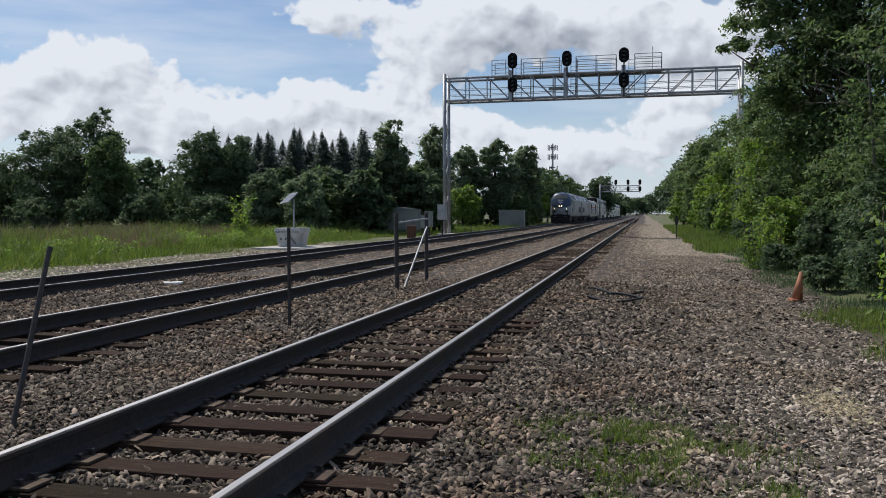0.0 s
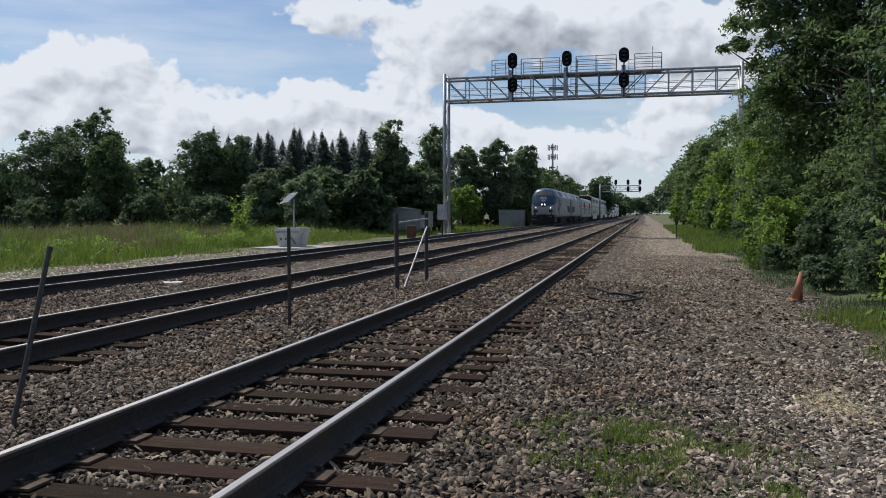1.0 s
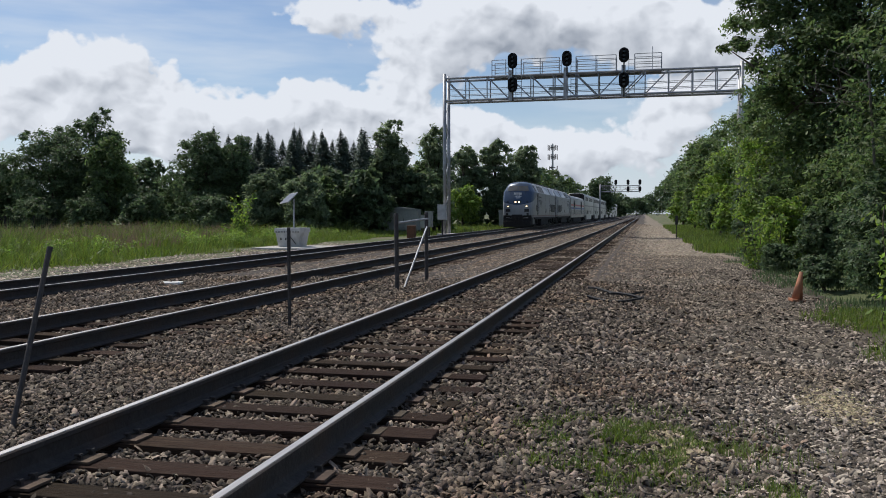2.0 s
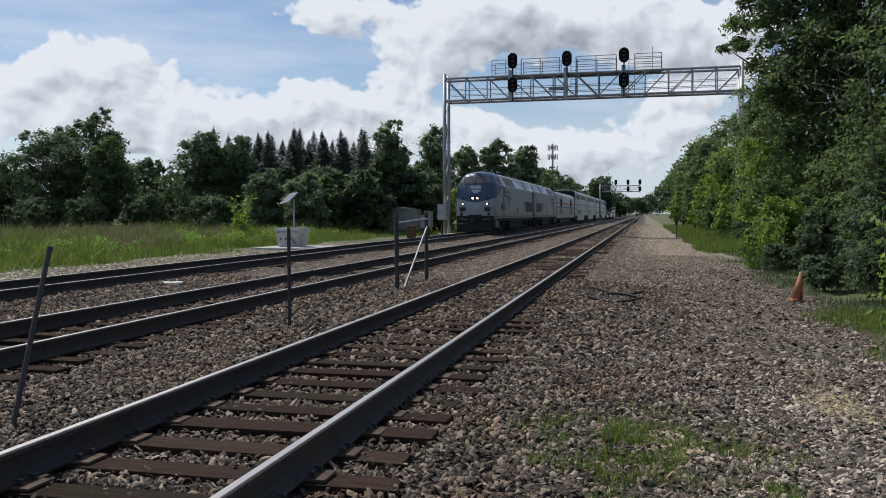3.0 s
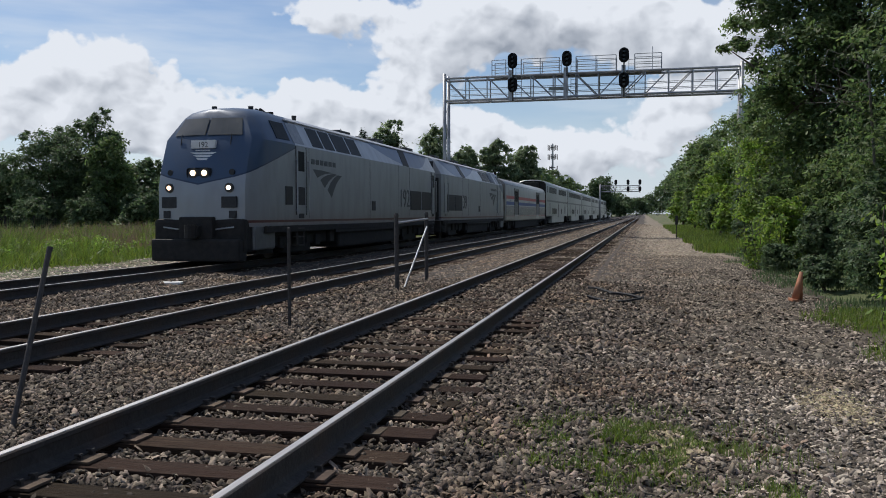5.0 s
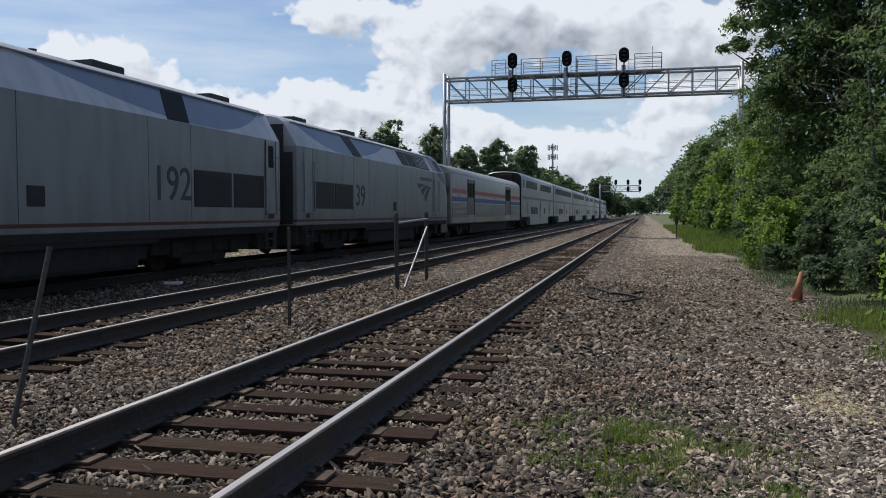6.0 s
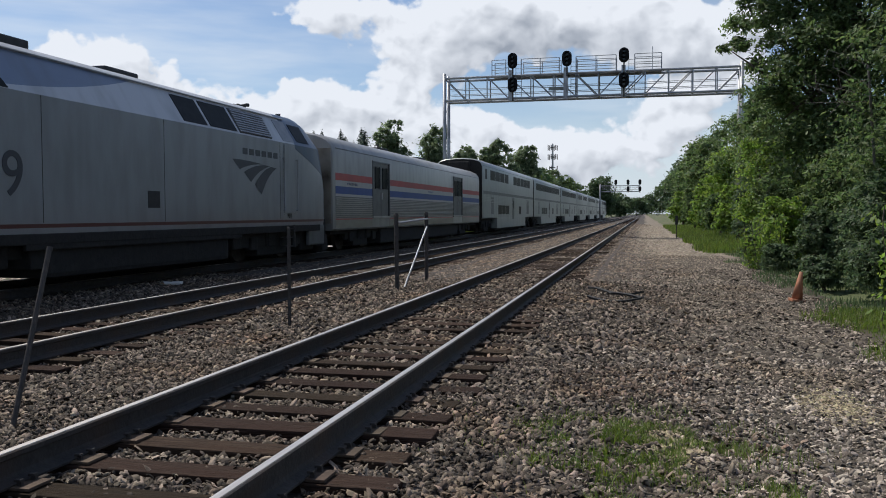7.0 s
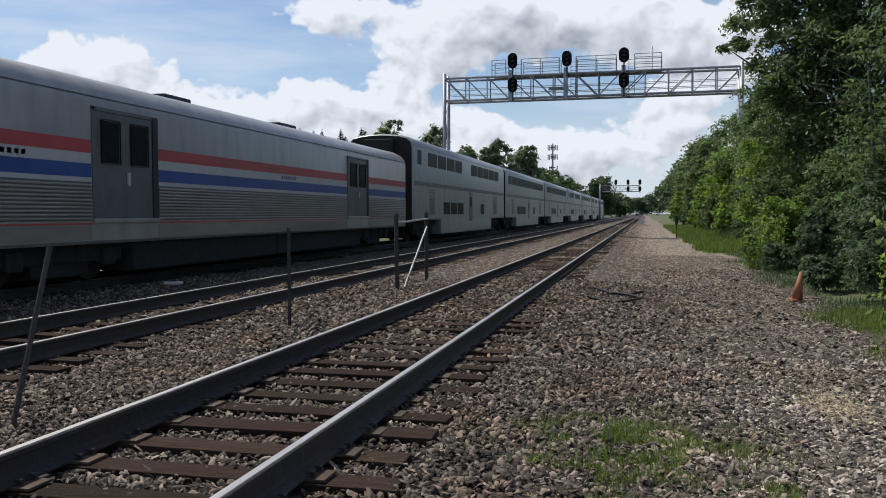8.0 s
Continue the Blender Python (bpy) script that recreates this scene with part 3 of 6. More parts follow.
def limbs(parent, height, radius, tips, seed=0):
    rnd = random.Random(seed)
    bm = bmesh.new()
    pts = [Vector((0, 0, -0.3))]
    for k in range(1, 5):
        pts.append(Vector((rnd.uniform(-0.05, 0.05) * height * 0.4, rnd.uniform(-0.05, 0.05) * height * 0.4, height * k / 4)))
    for k in range(4):
        tube(bm, pts[k], pts[k + 1], radius * (1 - 0.2 * k), radius * (0.8 - 0.2 * k) + 0.01, 8)
    for t in tips:
        k = rnd.choice((1, 2, 3))
        a, b = pts[k], Vector(t)
        mid = (a + b) / 2 + Vector((rnd.uniform(-0.3, 0.3), rnd.uniform(-0.3, 0.3), 0.12 * height))
        tube(bm, a, mid, radius * 0.45, radius * 0.28, 6)
        tube(bm, mid, b, radius * 0.28, 0.015, 6)
    part("trunk", bm, "bark", parent, "", True)


def broadleaf(x, y, height, width, n, leaf, mat, label, seed=0, lobes=9, low=0.08, name="broadleaf_tree", lean=0.0, clumps=26, tight=0.30, extra=()):
    """A trunk with limbs and a crown of overlapping lobes, widest below the middle."""
    rnd = random.Random(seed * 31 + 5)
    t = empty(name, x, y, ground_z(x, y))
    tagged(t, label, "shrub" if name == "shrub" else "tree")
    cs, rs = [], []
    for k in range(lobes):
        u = (k + 0.5) / lobes
        reach = width * 0.5 * math.sin(math.pi * (0.22 + 0.66 * u)) ** 0.7
        r = min(width, height) * 0.5 * rnd.uniform(0.40, 0.58) * (1.08 - 0.35 * u)
        zc = height * low + r * 0.7 + (height * (1 - low) - 1.7 * r) * u
        ang = k * 2.4 + rnd.uniform(-0.6, 0.6)
        off = max(0.0, reach - r) * rnd.uniform(0.6, 1.15)
        cs.append((off * math.cos(ang) + lean * u, off * math.sin(ang), zc))
        rs.append((r, r, r * rnd.uniform(0.8, 1.0)))
    core = width * 0.30
    cs.append((0, 0, height * (low + 0.30))), rs.append((core, core, height * 0.30))
    cs.append((lean * 0.6, 0, height * 0.62)), rs.append((core, core, height * 0.27))
    limbs(t, height * 0.7, 0.03 * height ** 0.8 + 0.02, cs + [q[:3] for q in extra], seed)
    leaf_cloud("crown", cs, rs, n, leaf, mat, t, clumps=clumps, tight=tight)
    if extra:
        leaf_cloud("overhanging_bough", [q[:3] for q in extra], [q[3] for q in extra], 1300 * len(extra), leaf, mat, t, clumps=9, tight=0.36)
    return t


def spruce(x, y, height, width, n, label, seed=0):
    t = empty("spruce_tree", x, y, ground_z(x, y))
    tagged(t, label, "tree", "dark conifers behind the verge")
    bm = bmesh.new()
    tube(bm, (0, 0, -0.3), (0, 0, height * 0.97), 0.16, 0.02, 8)
    part("trunk", bm, "bark", t)
    u = RNG.uniform(0, 1, n) ** 1.05
    tiers = np.floor(u * 22) / 22 + RNG.normal(0, 0.022, n)
    ang = RNG.integers(0, 13, n) * 2 * np.pi / 13 + tiers * 40 + RNG.normal(0, 0.3, n)
    q = RNG.uniform(0.05, 1, n) ** 0.6
    r = q * width / 2 * np.clip(1.01 - tiers, 0.01, 1) ** 0.85 * (0.8 + 0.25 * np.sin(ang * 3 + tiers * 60))
    p = np.c_[r * np.cos(ang), r * np.sin(ang), height * (0.04 + 0.96 * tiers) - 0.30 * r + 0.10 * q]
    out = np.c_[np.cos(ang), np.sin(ang), np.full(n, -0.25)] + RNG.normal(0, 0.35, (n, 3))
    side = np.c_[-np.sin(ang), np.cos(ang), RNG.normal(0, 0.4, n)]
    s = (RNG.uniform(0.20, 0.42, n) * (1.25 - 1.0 * u))[:, None]
    v = np.stack([p - out * s * 0.5, p + side * s * 0.35, p + out * s * 0.8, p - side * s * 0.35], 1)
    f = (np.array([(0, 1, 2), (0, 2, 3)])[None] + 4 * np.arange(n)[:, None, None]).reshape(-1, 3)
    mesh_np("crown", v.reshape(-1, 3), f, "needle", t)


def leaves_along(name, spots, leaf, mat, parent, label=""):
    """Single pointed leaves at given spots, turned at random."""
    p = np.array(spots)
    n = len(p)
    a = RNG.normal(0, 1, (n, 3)) + np.array([0, 0, -0.3])
    a /= np.linalg.norm(a, axis=1)[:, None]
    b = np.cross(a, RNG.normal(0, 1, (n, 3)))
    b /= np.linalg.norm(b, axis=1)[:, None]
    s = (leaf * RNG.uniform(0.6, 1.4, n))[:, None]
    v = np.stack([p, p + a * s + b * s * 0.45, p + a * 2 * s, p + a * s - b * s * 0.45], 1)
    f = (np.array([(0, 1, 2), (0, 2, 3)])[None] + 4 * np.arange(n)[:, None, None]).reshape(-1, 3)
    return mesh_np(name, v.reshape(-1, 3), f, mat, parent, label)


def sapling(x, y, label):
    """A fan of thin upright shoots with leaves set along each."""
    t = empty("sapling", x, y, ground_z(x, y))
    tagged(t, label, "sapling")
    rnd, bm, spots = random.Random(33), bmesh.new(), []
    for k in range(13):
        ang, out, h = k * 2.4, rnd.uniform(0.3, 1.25), rnd.uniform(1.7, 3.1) if k % 3 == 0 else rnd.uniform(0.9, 2.2)
        pts = [Vector((math.cos(ang) * out * q ** 1.4, math.sin(ang) * out * q ** 1.4, h * q)) for q in (0, 0.33, 0.66, 1.0)]
        for i in range(3):
            tube(bm, pts[i], pts[i + 1], 0.022 - 0.006 * i, 0.016 - 0.005 * i, 5)
        for j in range(48):
            q = rnd.uniform(0.22, 1.0)
            spots.append((math.cos(ang) * out * q ** 1.4 + rnd.gauss(0, 0.06), math.sin(ang) * out * q ** 1.4 + rnd.gauss(0, 0.06), h * q + rnd.gauss(0, 0.03)))
    part("trunk", bm, "bark", t)
    leaves_along("crown", spots, 0.10, "leaf_light", t)


def bare_twigs(x, y, z0, label, seed):
    """Dead branches, forked and leafless."""
    t = empty("dead_branch", x, y, ground_z(x, y))
    tagged(t, label, "branch")
    rnd, bm = random.Random(seed), bmesh.new()
    tube(bm, (0.8, 0.5, -0.3), (0.3, 0.2, z0), 0.05, 0.03, 6)
    for k in range(9):
        a = Vector((0.3, 0.2, z0 - 0.25 * k * rnd.uniform(0.4, 1)))
        b = a + Vector((rnd.uniform(-1.7, -0.4), rnd.uniform(-0.5, 0.5), rnd.uniform(-0.3, 0.9)))
        c = b + Vector((rnd.uniform(-0.7, 0.1), rnd.uniform(-0.3, 0.3), rnd.uniform(-0.5, 0.5)))
        tube(bm, a, b, 0.012, 0.008, 5), tube(bm, b, c, 0.008, 0.004, 5)
        tube(bm, (a + b) / 2, (a + b) / 2 + Vector((rnd.uniform(-0.6, 0), 0.1, rnd.uniform(-0.6, 0.6))), 0.006, 0.003, 5)
    part("twig", bm, "twig", t)


def hanging_vine(x, y, height, width, label, seed):
    """Stems that climb the edge of the thicket, with broad pale leaves on them."""
    t = empty("climbing_vine", x, y, ground_z(x, y))
    tagged(t, label, "vine")
    rnd, spots = random.Random(seed), []
    for k in range(15):
        bm = bmesh.new()
        p = Vector((rnd.uniform(-0.5, 0.5) * width, rnd.uniform(-0.35, 0.35), -0.1))
        top, sway = height * rnd.uniform(0.45, 1.0), rnd.uniform(0, 6)
        prev = p.copy()
        for i in range(1, 11):
            q = i / 10
            cur = p + Vector((0.22 * math.sin(sway + 4 * q) * width * 0.4, 0.15 * math.cos(sway + 3 * q), top * q))
            tube(bm, prev, cur, 0.010, 0.008, 4)
            for j in range(9):
                spots.append(tuple(prev.lerp(cur, rnd.random()) + Vector((rnd.gauss(0, 0.10), rnd.gauss(0, 0.10), rnd.gauss(0, 0.05)))))
            prev = cur
        part("stem", bm, "bark", t)
    leaves_along("foliage", spots, 0.055, "leaf_light", t, "broad pale green leaves")


def plant_trees():
    dark, mid, light = "leaf_dark", "leaf_mid", "leaf_light"
    big = "large dark green broadleaf tree with a rounded uneven crown"
    # beyond the meadow
    for x, y, h, w, n, mat, sd in ((-47.5, 60, 9.0, 8.5, 13000, dark, 1), (-43.6, 60, 10.2, 5.0, 8000, dark, 2), (-41.2, 58, 7.6, 4.6, 7000, mid, 3), (-52.5, 60, 6.2, 5.0, 6000, dark, 4),
                                  (-34.4, 61, 8.2, 6.4, 11000, dark, 5), (-38.3, 64, 5.6, 4.0, 4000, dark, 6), (-32.0, 62, 8.0, 3.6, 5000, dark, 7),
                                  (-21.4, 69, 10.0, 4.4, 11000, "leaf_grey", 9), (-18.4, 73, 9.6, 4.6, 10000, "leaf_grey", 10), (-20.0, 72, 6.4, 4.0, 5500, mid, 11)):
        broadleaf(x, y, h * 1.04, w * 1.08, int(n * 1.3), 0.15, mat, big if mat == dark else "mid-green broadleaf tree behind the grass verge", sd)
    # Dark leaves stand in for shade at the wood's foot, greyed ones for haze.
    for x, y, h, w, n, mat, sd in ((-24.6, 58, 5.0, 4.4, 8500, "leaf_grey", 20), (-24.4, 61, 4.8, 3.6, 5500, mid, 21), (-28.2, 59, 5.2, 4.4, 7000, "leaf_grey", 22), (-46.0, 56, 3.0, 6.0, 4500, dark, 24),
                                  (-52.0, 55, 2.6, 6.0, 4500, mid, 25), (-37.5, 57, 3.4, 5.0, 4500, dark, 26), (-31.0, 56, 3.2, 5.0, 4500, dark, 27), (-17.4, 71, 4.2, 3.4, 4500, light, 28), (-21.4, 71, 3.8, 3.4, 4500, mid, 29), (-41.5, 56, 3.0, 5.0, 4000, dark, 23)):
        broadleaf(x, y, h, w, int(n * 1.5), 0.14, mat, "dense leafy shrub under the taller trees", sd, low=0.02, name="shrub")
    for x, y, h, w, n, sd in ((-36.5, 66, 8.6, 3.6, 4500, 1), (-34.2, 67, 8.6, 3.2, 4500, 2), (-32.6, 67, 8.7, 3.2, 4500, 3), (-31.2, 66, 8.8, 3.2, 4500, 4), (-28.8, 66, 9.1, 3.8, 5000, 5),
                              (-26.7, 67, 8.8, 3.4, 4500, 6), (-25.0, 67, 8.9, 3.6, 5000, 7), (-22.8, 66, 7.6, 4.0, 4500, 8), (-61.5, 66, 8.0, 4.0, 4000, 9), (-27.6, 70, 8.4, 3.6, 4000, 10), (-30.1, 70, 8.8, 3.6, 4000, 11), (-24.0, 70, 8.6, 3.6, 4000, 12), (-37.2, 72, 8.4, 3.4, 3500, 13), (-35.4, 72, 8.2, 3.4, 3500, 14), (-32.2, 73, 8.6, 3.4, 3500, 15), (-26.0, 73, 8.4, 3.6, 3500, 16), (-22.3, 72, 7.6, 3.4, 3500, 17)):
        spruce(x, y, h * 0.97, w * 1.5, n + 2600, "tall dark spruce with a pointed top", sd)
    rnd = random.Random(8)
    for k in range(22):
        spruce(-38.6 + 0.84 * k + rnd.uniform(-0.3, 0.3), rnd.uniform(68.5, 71), rnd.uniform(7.9, 9.3), rnd.uniform(5.0, 6.4), 6500, "dark spruce in a close row behind the broadleaf trees", 20 + k)
    for k, (x, y, h, w) in enumerate(((-60, 68, 6.5, 9), (-53, 70, 7.0, 9), (-46, 69, 7.0, 9), (-40, 70, 5.8, 8), (-35, 70, 7.0, 8), (-29.5, 64, 5.6, 6.5), (-25.5, 64, 5.8, 6.5), (-21.8, 63.5, 5.6, 5), (-18.5, 69, 6.0, 6))):
        broadleaf(x, y, h, w, 7500, 0.24, dark, "dense dark green trees filling the wood behind", 130 + k, low=0.0)
    # far woodland that closes the gaps under the crowns
    for x0, x1, y, h, n in ((-130, -22, 105, 6.0, 12000), (9, 60, 75, 9.0, 9000), (-72, -23, 74, 3.4, 13000)):
        w = empty("woodland", (x0 + x1) / 2, y, -0.2)
        cs = [(q - (x0 + x1) / 2, random.uniform(-5, 5), h * random.uniform(0.12, 0.5)) for q in np.arange(x0, x1, 2.4)]
        ob = leaf_cloud("far_foliage", cs, [(2.6, 2.6, h * 0.5)] * len(cs), n, 0.42 if y > 80 else 0.22, dark, w, clumps=14, tight=0.4)
        tagged(w, "continuous dark green woodland behind the nearer trees", "woods", kind="stuff")
    # leafy weeds among the meadow grass
    w = empty("meadow_weeds", -26, 40, -0.25)
    rnd = random.Random(4)
    cs, rs = [], []
    while len(cs) < 260:
        x, y = rnd.uniform(-42, -18), rnd.uniform(16, 56)
        if -0.9 * y < x < -18.4 - 0.1 * abs(y - 38) and not (34 < y < 41 and x > -19.5):
            r = rnd.uniform(0.18, 0.5)
            cs.append((x + 26, y - 40, r * 0.5)), rs.append((r, r, r * rnd.uniform(0.8, 1.5)))
    leaf_cloud("weed_foliage", cs, rs, 26000, 0.055, light, w, clumps=5, tight=0.5)
    tagged(w, "uneven leafy green weeds among the meadow grass", "weeds", kind="stuff")
    # sapling in the meadow
    sapling(-22.6, 44, "bright green open sapling standing in the meadow grass")
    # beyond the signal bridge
    # The paler leaves here carry the haze of distance in their colour.
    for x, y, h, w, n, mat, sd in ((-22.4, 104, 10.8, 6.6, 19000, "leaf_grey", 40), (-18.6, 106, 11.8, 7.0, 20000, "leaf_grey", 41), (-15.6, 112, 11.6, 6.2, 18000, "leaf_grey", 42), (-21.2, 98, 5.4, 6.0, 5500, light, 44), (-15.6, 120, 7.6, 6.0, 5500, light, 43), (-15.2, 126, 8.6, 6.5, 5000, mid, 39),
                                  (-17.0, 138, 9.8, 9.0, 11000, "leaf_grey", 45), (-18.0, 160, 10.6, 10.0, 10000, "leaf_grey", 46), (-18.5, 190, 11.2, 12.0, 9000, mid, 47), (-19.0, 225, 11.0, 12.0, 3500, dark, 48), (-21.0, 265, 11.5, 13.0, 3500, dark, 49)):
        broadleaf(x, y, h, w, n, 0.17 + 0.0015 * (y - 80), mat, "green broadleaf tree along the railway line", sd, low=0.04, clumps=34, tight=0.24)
    for k, (x, y, h, w, mat) in enumerate(((-25, 100, 4.0, 5, dark), (-21.5, 104, 4.4, 5, mid), (-18.0, 104, 4.2, 4.6, dark), (-15.4, 106, 4.0, 4.0, mid), (-16.5, 118, 4.6, 5, mid), (-27.5, 84, 5.0, 6, dark), (-24.0, 82, 4.4, 5, mid), (-17.0, 128, 5.0, 6, dark))):
        broadleaf(x, y, h, w, 4500, 0.19, mat, "dense shrub at the foot of the line-side trees", 150 + k, low=-0.05, name="shrub")
    broadleaf(-11.8, 236, 12.6, 12.0, 6000, 0.42, dark, "dark rounded tree beside the distant signals", 50, low=0.03)
    for k, (x, y, h, w) in enumerate(((-14.0, 380, 10, 20), (-5.0, 560, 13, 26), (-20, 520, 16, 30), (-60, 420, 20, 40), (-40, 380, 18, 30), (9, 620, 18, 30), (-2, 900, 18, 60))):
        broadleaf(x, y, h, w, 3000, 0.9, dark, "distant rounded trees closing the view", 60 + k, low=0.0)
    # the wall of trees along the service path
    near = "tall overhanging green tree at the edge of the path"
    bare_twigs(5.3, 23.5, 5.4, "pale leafless dead branches among the green foliage", 3)
    hanging_vine(3.95, 12.6, 2.7, 1.5, "climbing vine with broad pale leaves over bushes", 7)
    hanging_vine(4.9, 14.2, 3.6, 1.6, "climbing vine with broad pale leaves over bushes", 8)
    hanging_vine(3.5, 26.5, 1.7, 1.0, "young climbing vine on thin upright stems", 9)
    broadleaf(7.5, 34.0, 13.8, 7.6, 64000, 0.10, mid, near, 71, lobes=15, low=0.06, lean=-0.5, clumps=60, tight=0.27,
              extra=((-3.9, 1.0, 10.2, 0.75), (-4.3, 1.2, 10.9, 0.5), (-4.3, 1.2, 8.0, 0.6), (-3.0, 0.5, 12.6, 1.1), (-3.2, 0.5, 11.4, 1.1), (-3.2, 0.5, 9.0, 1.2), (-3.6, 0.8, 7.6, 0.8)))
    broadleaf(8.0, 22.5, 12.5, 8.0, 46000, 0.075, mid, near, 72, lobes=13, low=0.08, clumps=44, tight=0.25)
    broadleaf(6.7, 14.4, 6.6, 5.2, 34000, 0.053, mid, "dense dark green tree leaning over the verge", 73, lobes=11, low=0.04, clumps=40, tight=0.26)
    broadleaf(10.5, 29.0, 14.0, 8.0, 34000, 0.13, dark, near, 74, lobes=10, low=0.05, clumps=30)
    for x, y, h, w, sd in ((7.6, 27.5, 5.0, 4.5, 75), (6.6, 31.0, 4.2, 4.0, 76), (8.6, 18.5, 5.0, 4.5, 77), (6.3, 24.5, 3.6, 3.4, 78), (10.5, 23.0, 6.0, 5.0, 79)):
        broadleaf(x, y, h, w, 6500, 0.095, mid, "dense undergrowth of young trees beside the path", sd, low=0.0, name="shrub")
    for x, y, h, w, n, mat, sd in ((6.8, 45, 8.4, 6.0, 22000, mid, 80), (7.6, 55, 10.0, 7.0, 16000, mid, 81), (6.2, 66, 7.0, 5.6, 9000, light, 82), (7.8, 76, 11.4, 7.6, 10000, mid, 83), (7.0, 92, 10.6, 7.4, 10000, mid, 84),
                                  (7.4, 112, 12.8, 8.4, 7000, mid, 85), (7.0, 135, 11.6, 8.0, 6000, mid, 86), (8.0, 165, 13.6, 10.0, 5000, dark, 87), (8.0, 200, 13.0, 10.0, 5000, dark, 88), (9.0, 245, 15.5, 12.0, 5000, dark, 89), (14.0, 60, 12.0, 9.0, 7000, dark, 90), (15, 40, 13.5, 10, 9000, dark, 91)):
        broadleaf(x, y, h, w, int(n * 1.05), 0.095 + 0.0020 * (y - 45), mat, "leafy green tree in the row beside the path", sd, low=0.03)
    # Light-leaved ones put the brightness of sunlit clumps into their leaf colour.
    for x, y, h, w, n, mat, sd in ((4.75, 13.0, 2.0, 2.0, 9000, light, 101), (4.3, 16.6, 1.5, 1.9, 7500, dark, 102), (4.9, 19.2, 2.6, 2.6, 8000, dark, 103), (4.3, 22.0, 1.9, 2.0, 6500, dark, 104), (4.2, 27.5, 2.4, 2.0, 6500, light, 105), (3.6, 24.6, 0.9, 1.3, 3500, dark, 114), (3.7, 19.0, 0.8, 1.2, 3500, dark, 115), (3.7, 29.8, 1.0, 1.4, 3500, mid, 116),
                                  (4.5, 31.0, 3.2, 2.4, 7000, mid, 106), (5.0, 36.0, 5.2, 3.6, 12000, light, 107), (5.0, 41.5, 3.2, 2.8, 6000, dark, 108), (5.2, 50, 3.6, 3.2, 6000, light, 109), (5.0, 59, 3.4, 3.2, 5000, mid, 110), (5.0, 72, 4.2, 3.6, 4500, light, 111), (4.9, 86, 4.6, 3.8, 4500, mid, 112), (4.6, 104, 4.6, 4, 4000, light, 113)):
        broadleaf(x, y, h, w, n, 0.045 + 0.0016 * (y - 12), mat, "leafy shrub at the edge of the gravel path", sd, lobes=5, low=0.0, name="shrub", clumps=30)


plant_trees()


# ---- signal bridge and line-side things ----
M["white_sheet"] = material("white_sheet", ((0.55, 0.55, 0.53), (0.7, 0.7, 0.68)), 0.7, scale=6)
M["concrete"] = material("concrete", ((0.34, 0.33, 0.31), (0.50, 0.48, 0.45)), 0.9, scale=7, bump=0.3, stain=(0.30, 0.28, 0.25), stain_scale=1.0)
M["cabinet_grey"] = material("cabinet_grey", ((0.23, 0.25, 0.235), (0.29, 0.31, 0.29)), 0.6, scale=3, stain=(0.19, 0.20, 0.185), stain_scale=0.8)
M["cabinet_white"] = material("cabinet_white", ((0.42, 0.42, 0.41), (0.55, 0.55, 0.54)), 0.6, scale=4, stain=(0.30, 0.29, 0.27), stain_scale=1.5)
M["solar"] = material("solar_cells", ((0.13, 0.135, 0.15), (0.20, 0.205, 0.22)), 0.3, scale=5)
M["orange"] = material("orange_plastic", ((0.34, 0.135, 0.07), (0.44, 0.19, 0.10)), 0.7, scale=9, stain=(0.16, 0.085, 0.055), stain_scale=4)
M["rust"] = material("rust", ((0.09, 0.04, 0.02), (0.17, 0.08, 0.04)), 0.9, scale=9, bump=0.3)
M["red_paint"] = material("red_paint", ((0.30, 0.075, 0.045), (0.38, 0.11, 0.07)), 0.6, scale=9)
M["rubber"] = material("rubber", ((0.012, 0.012, 0.012), (0.03, 0.03, 0.03)), 0.85, scale=12, bump=0.3)
M["lens_dark"] = material("lens_dark", ((0.01, 0.012, 0.012), (0.02, 0.022, 0.022)), 0.15)


def one(name, parent, mat, *makers, label="", smooth=False):
    bm = bmesh.new()
    for fn, *args in makers:
        fn(bm, *args)
    return part(name, bm, mat, parent, label, smooth)


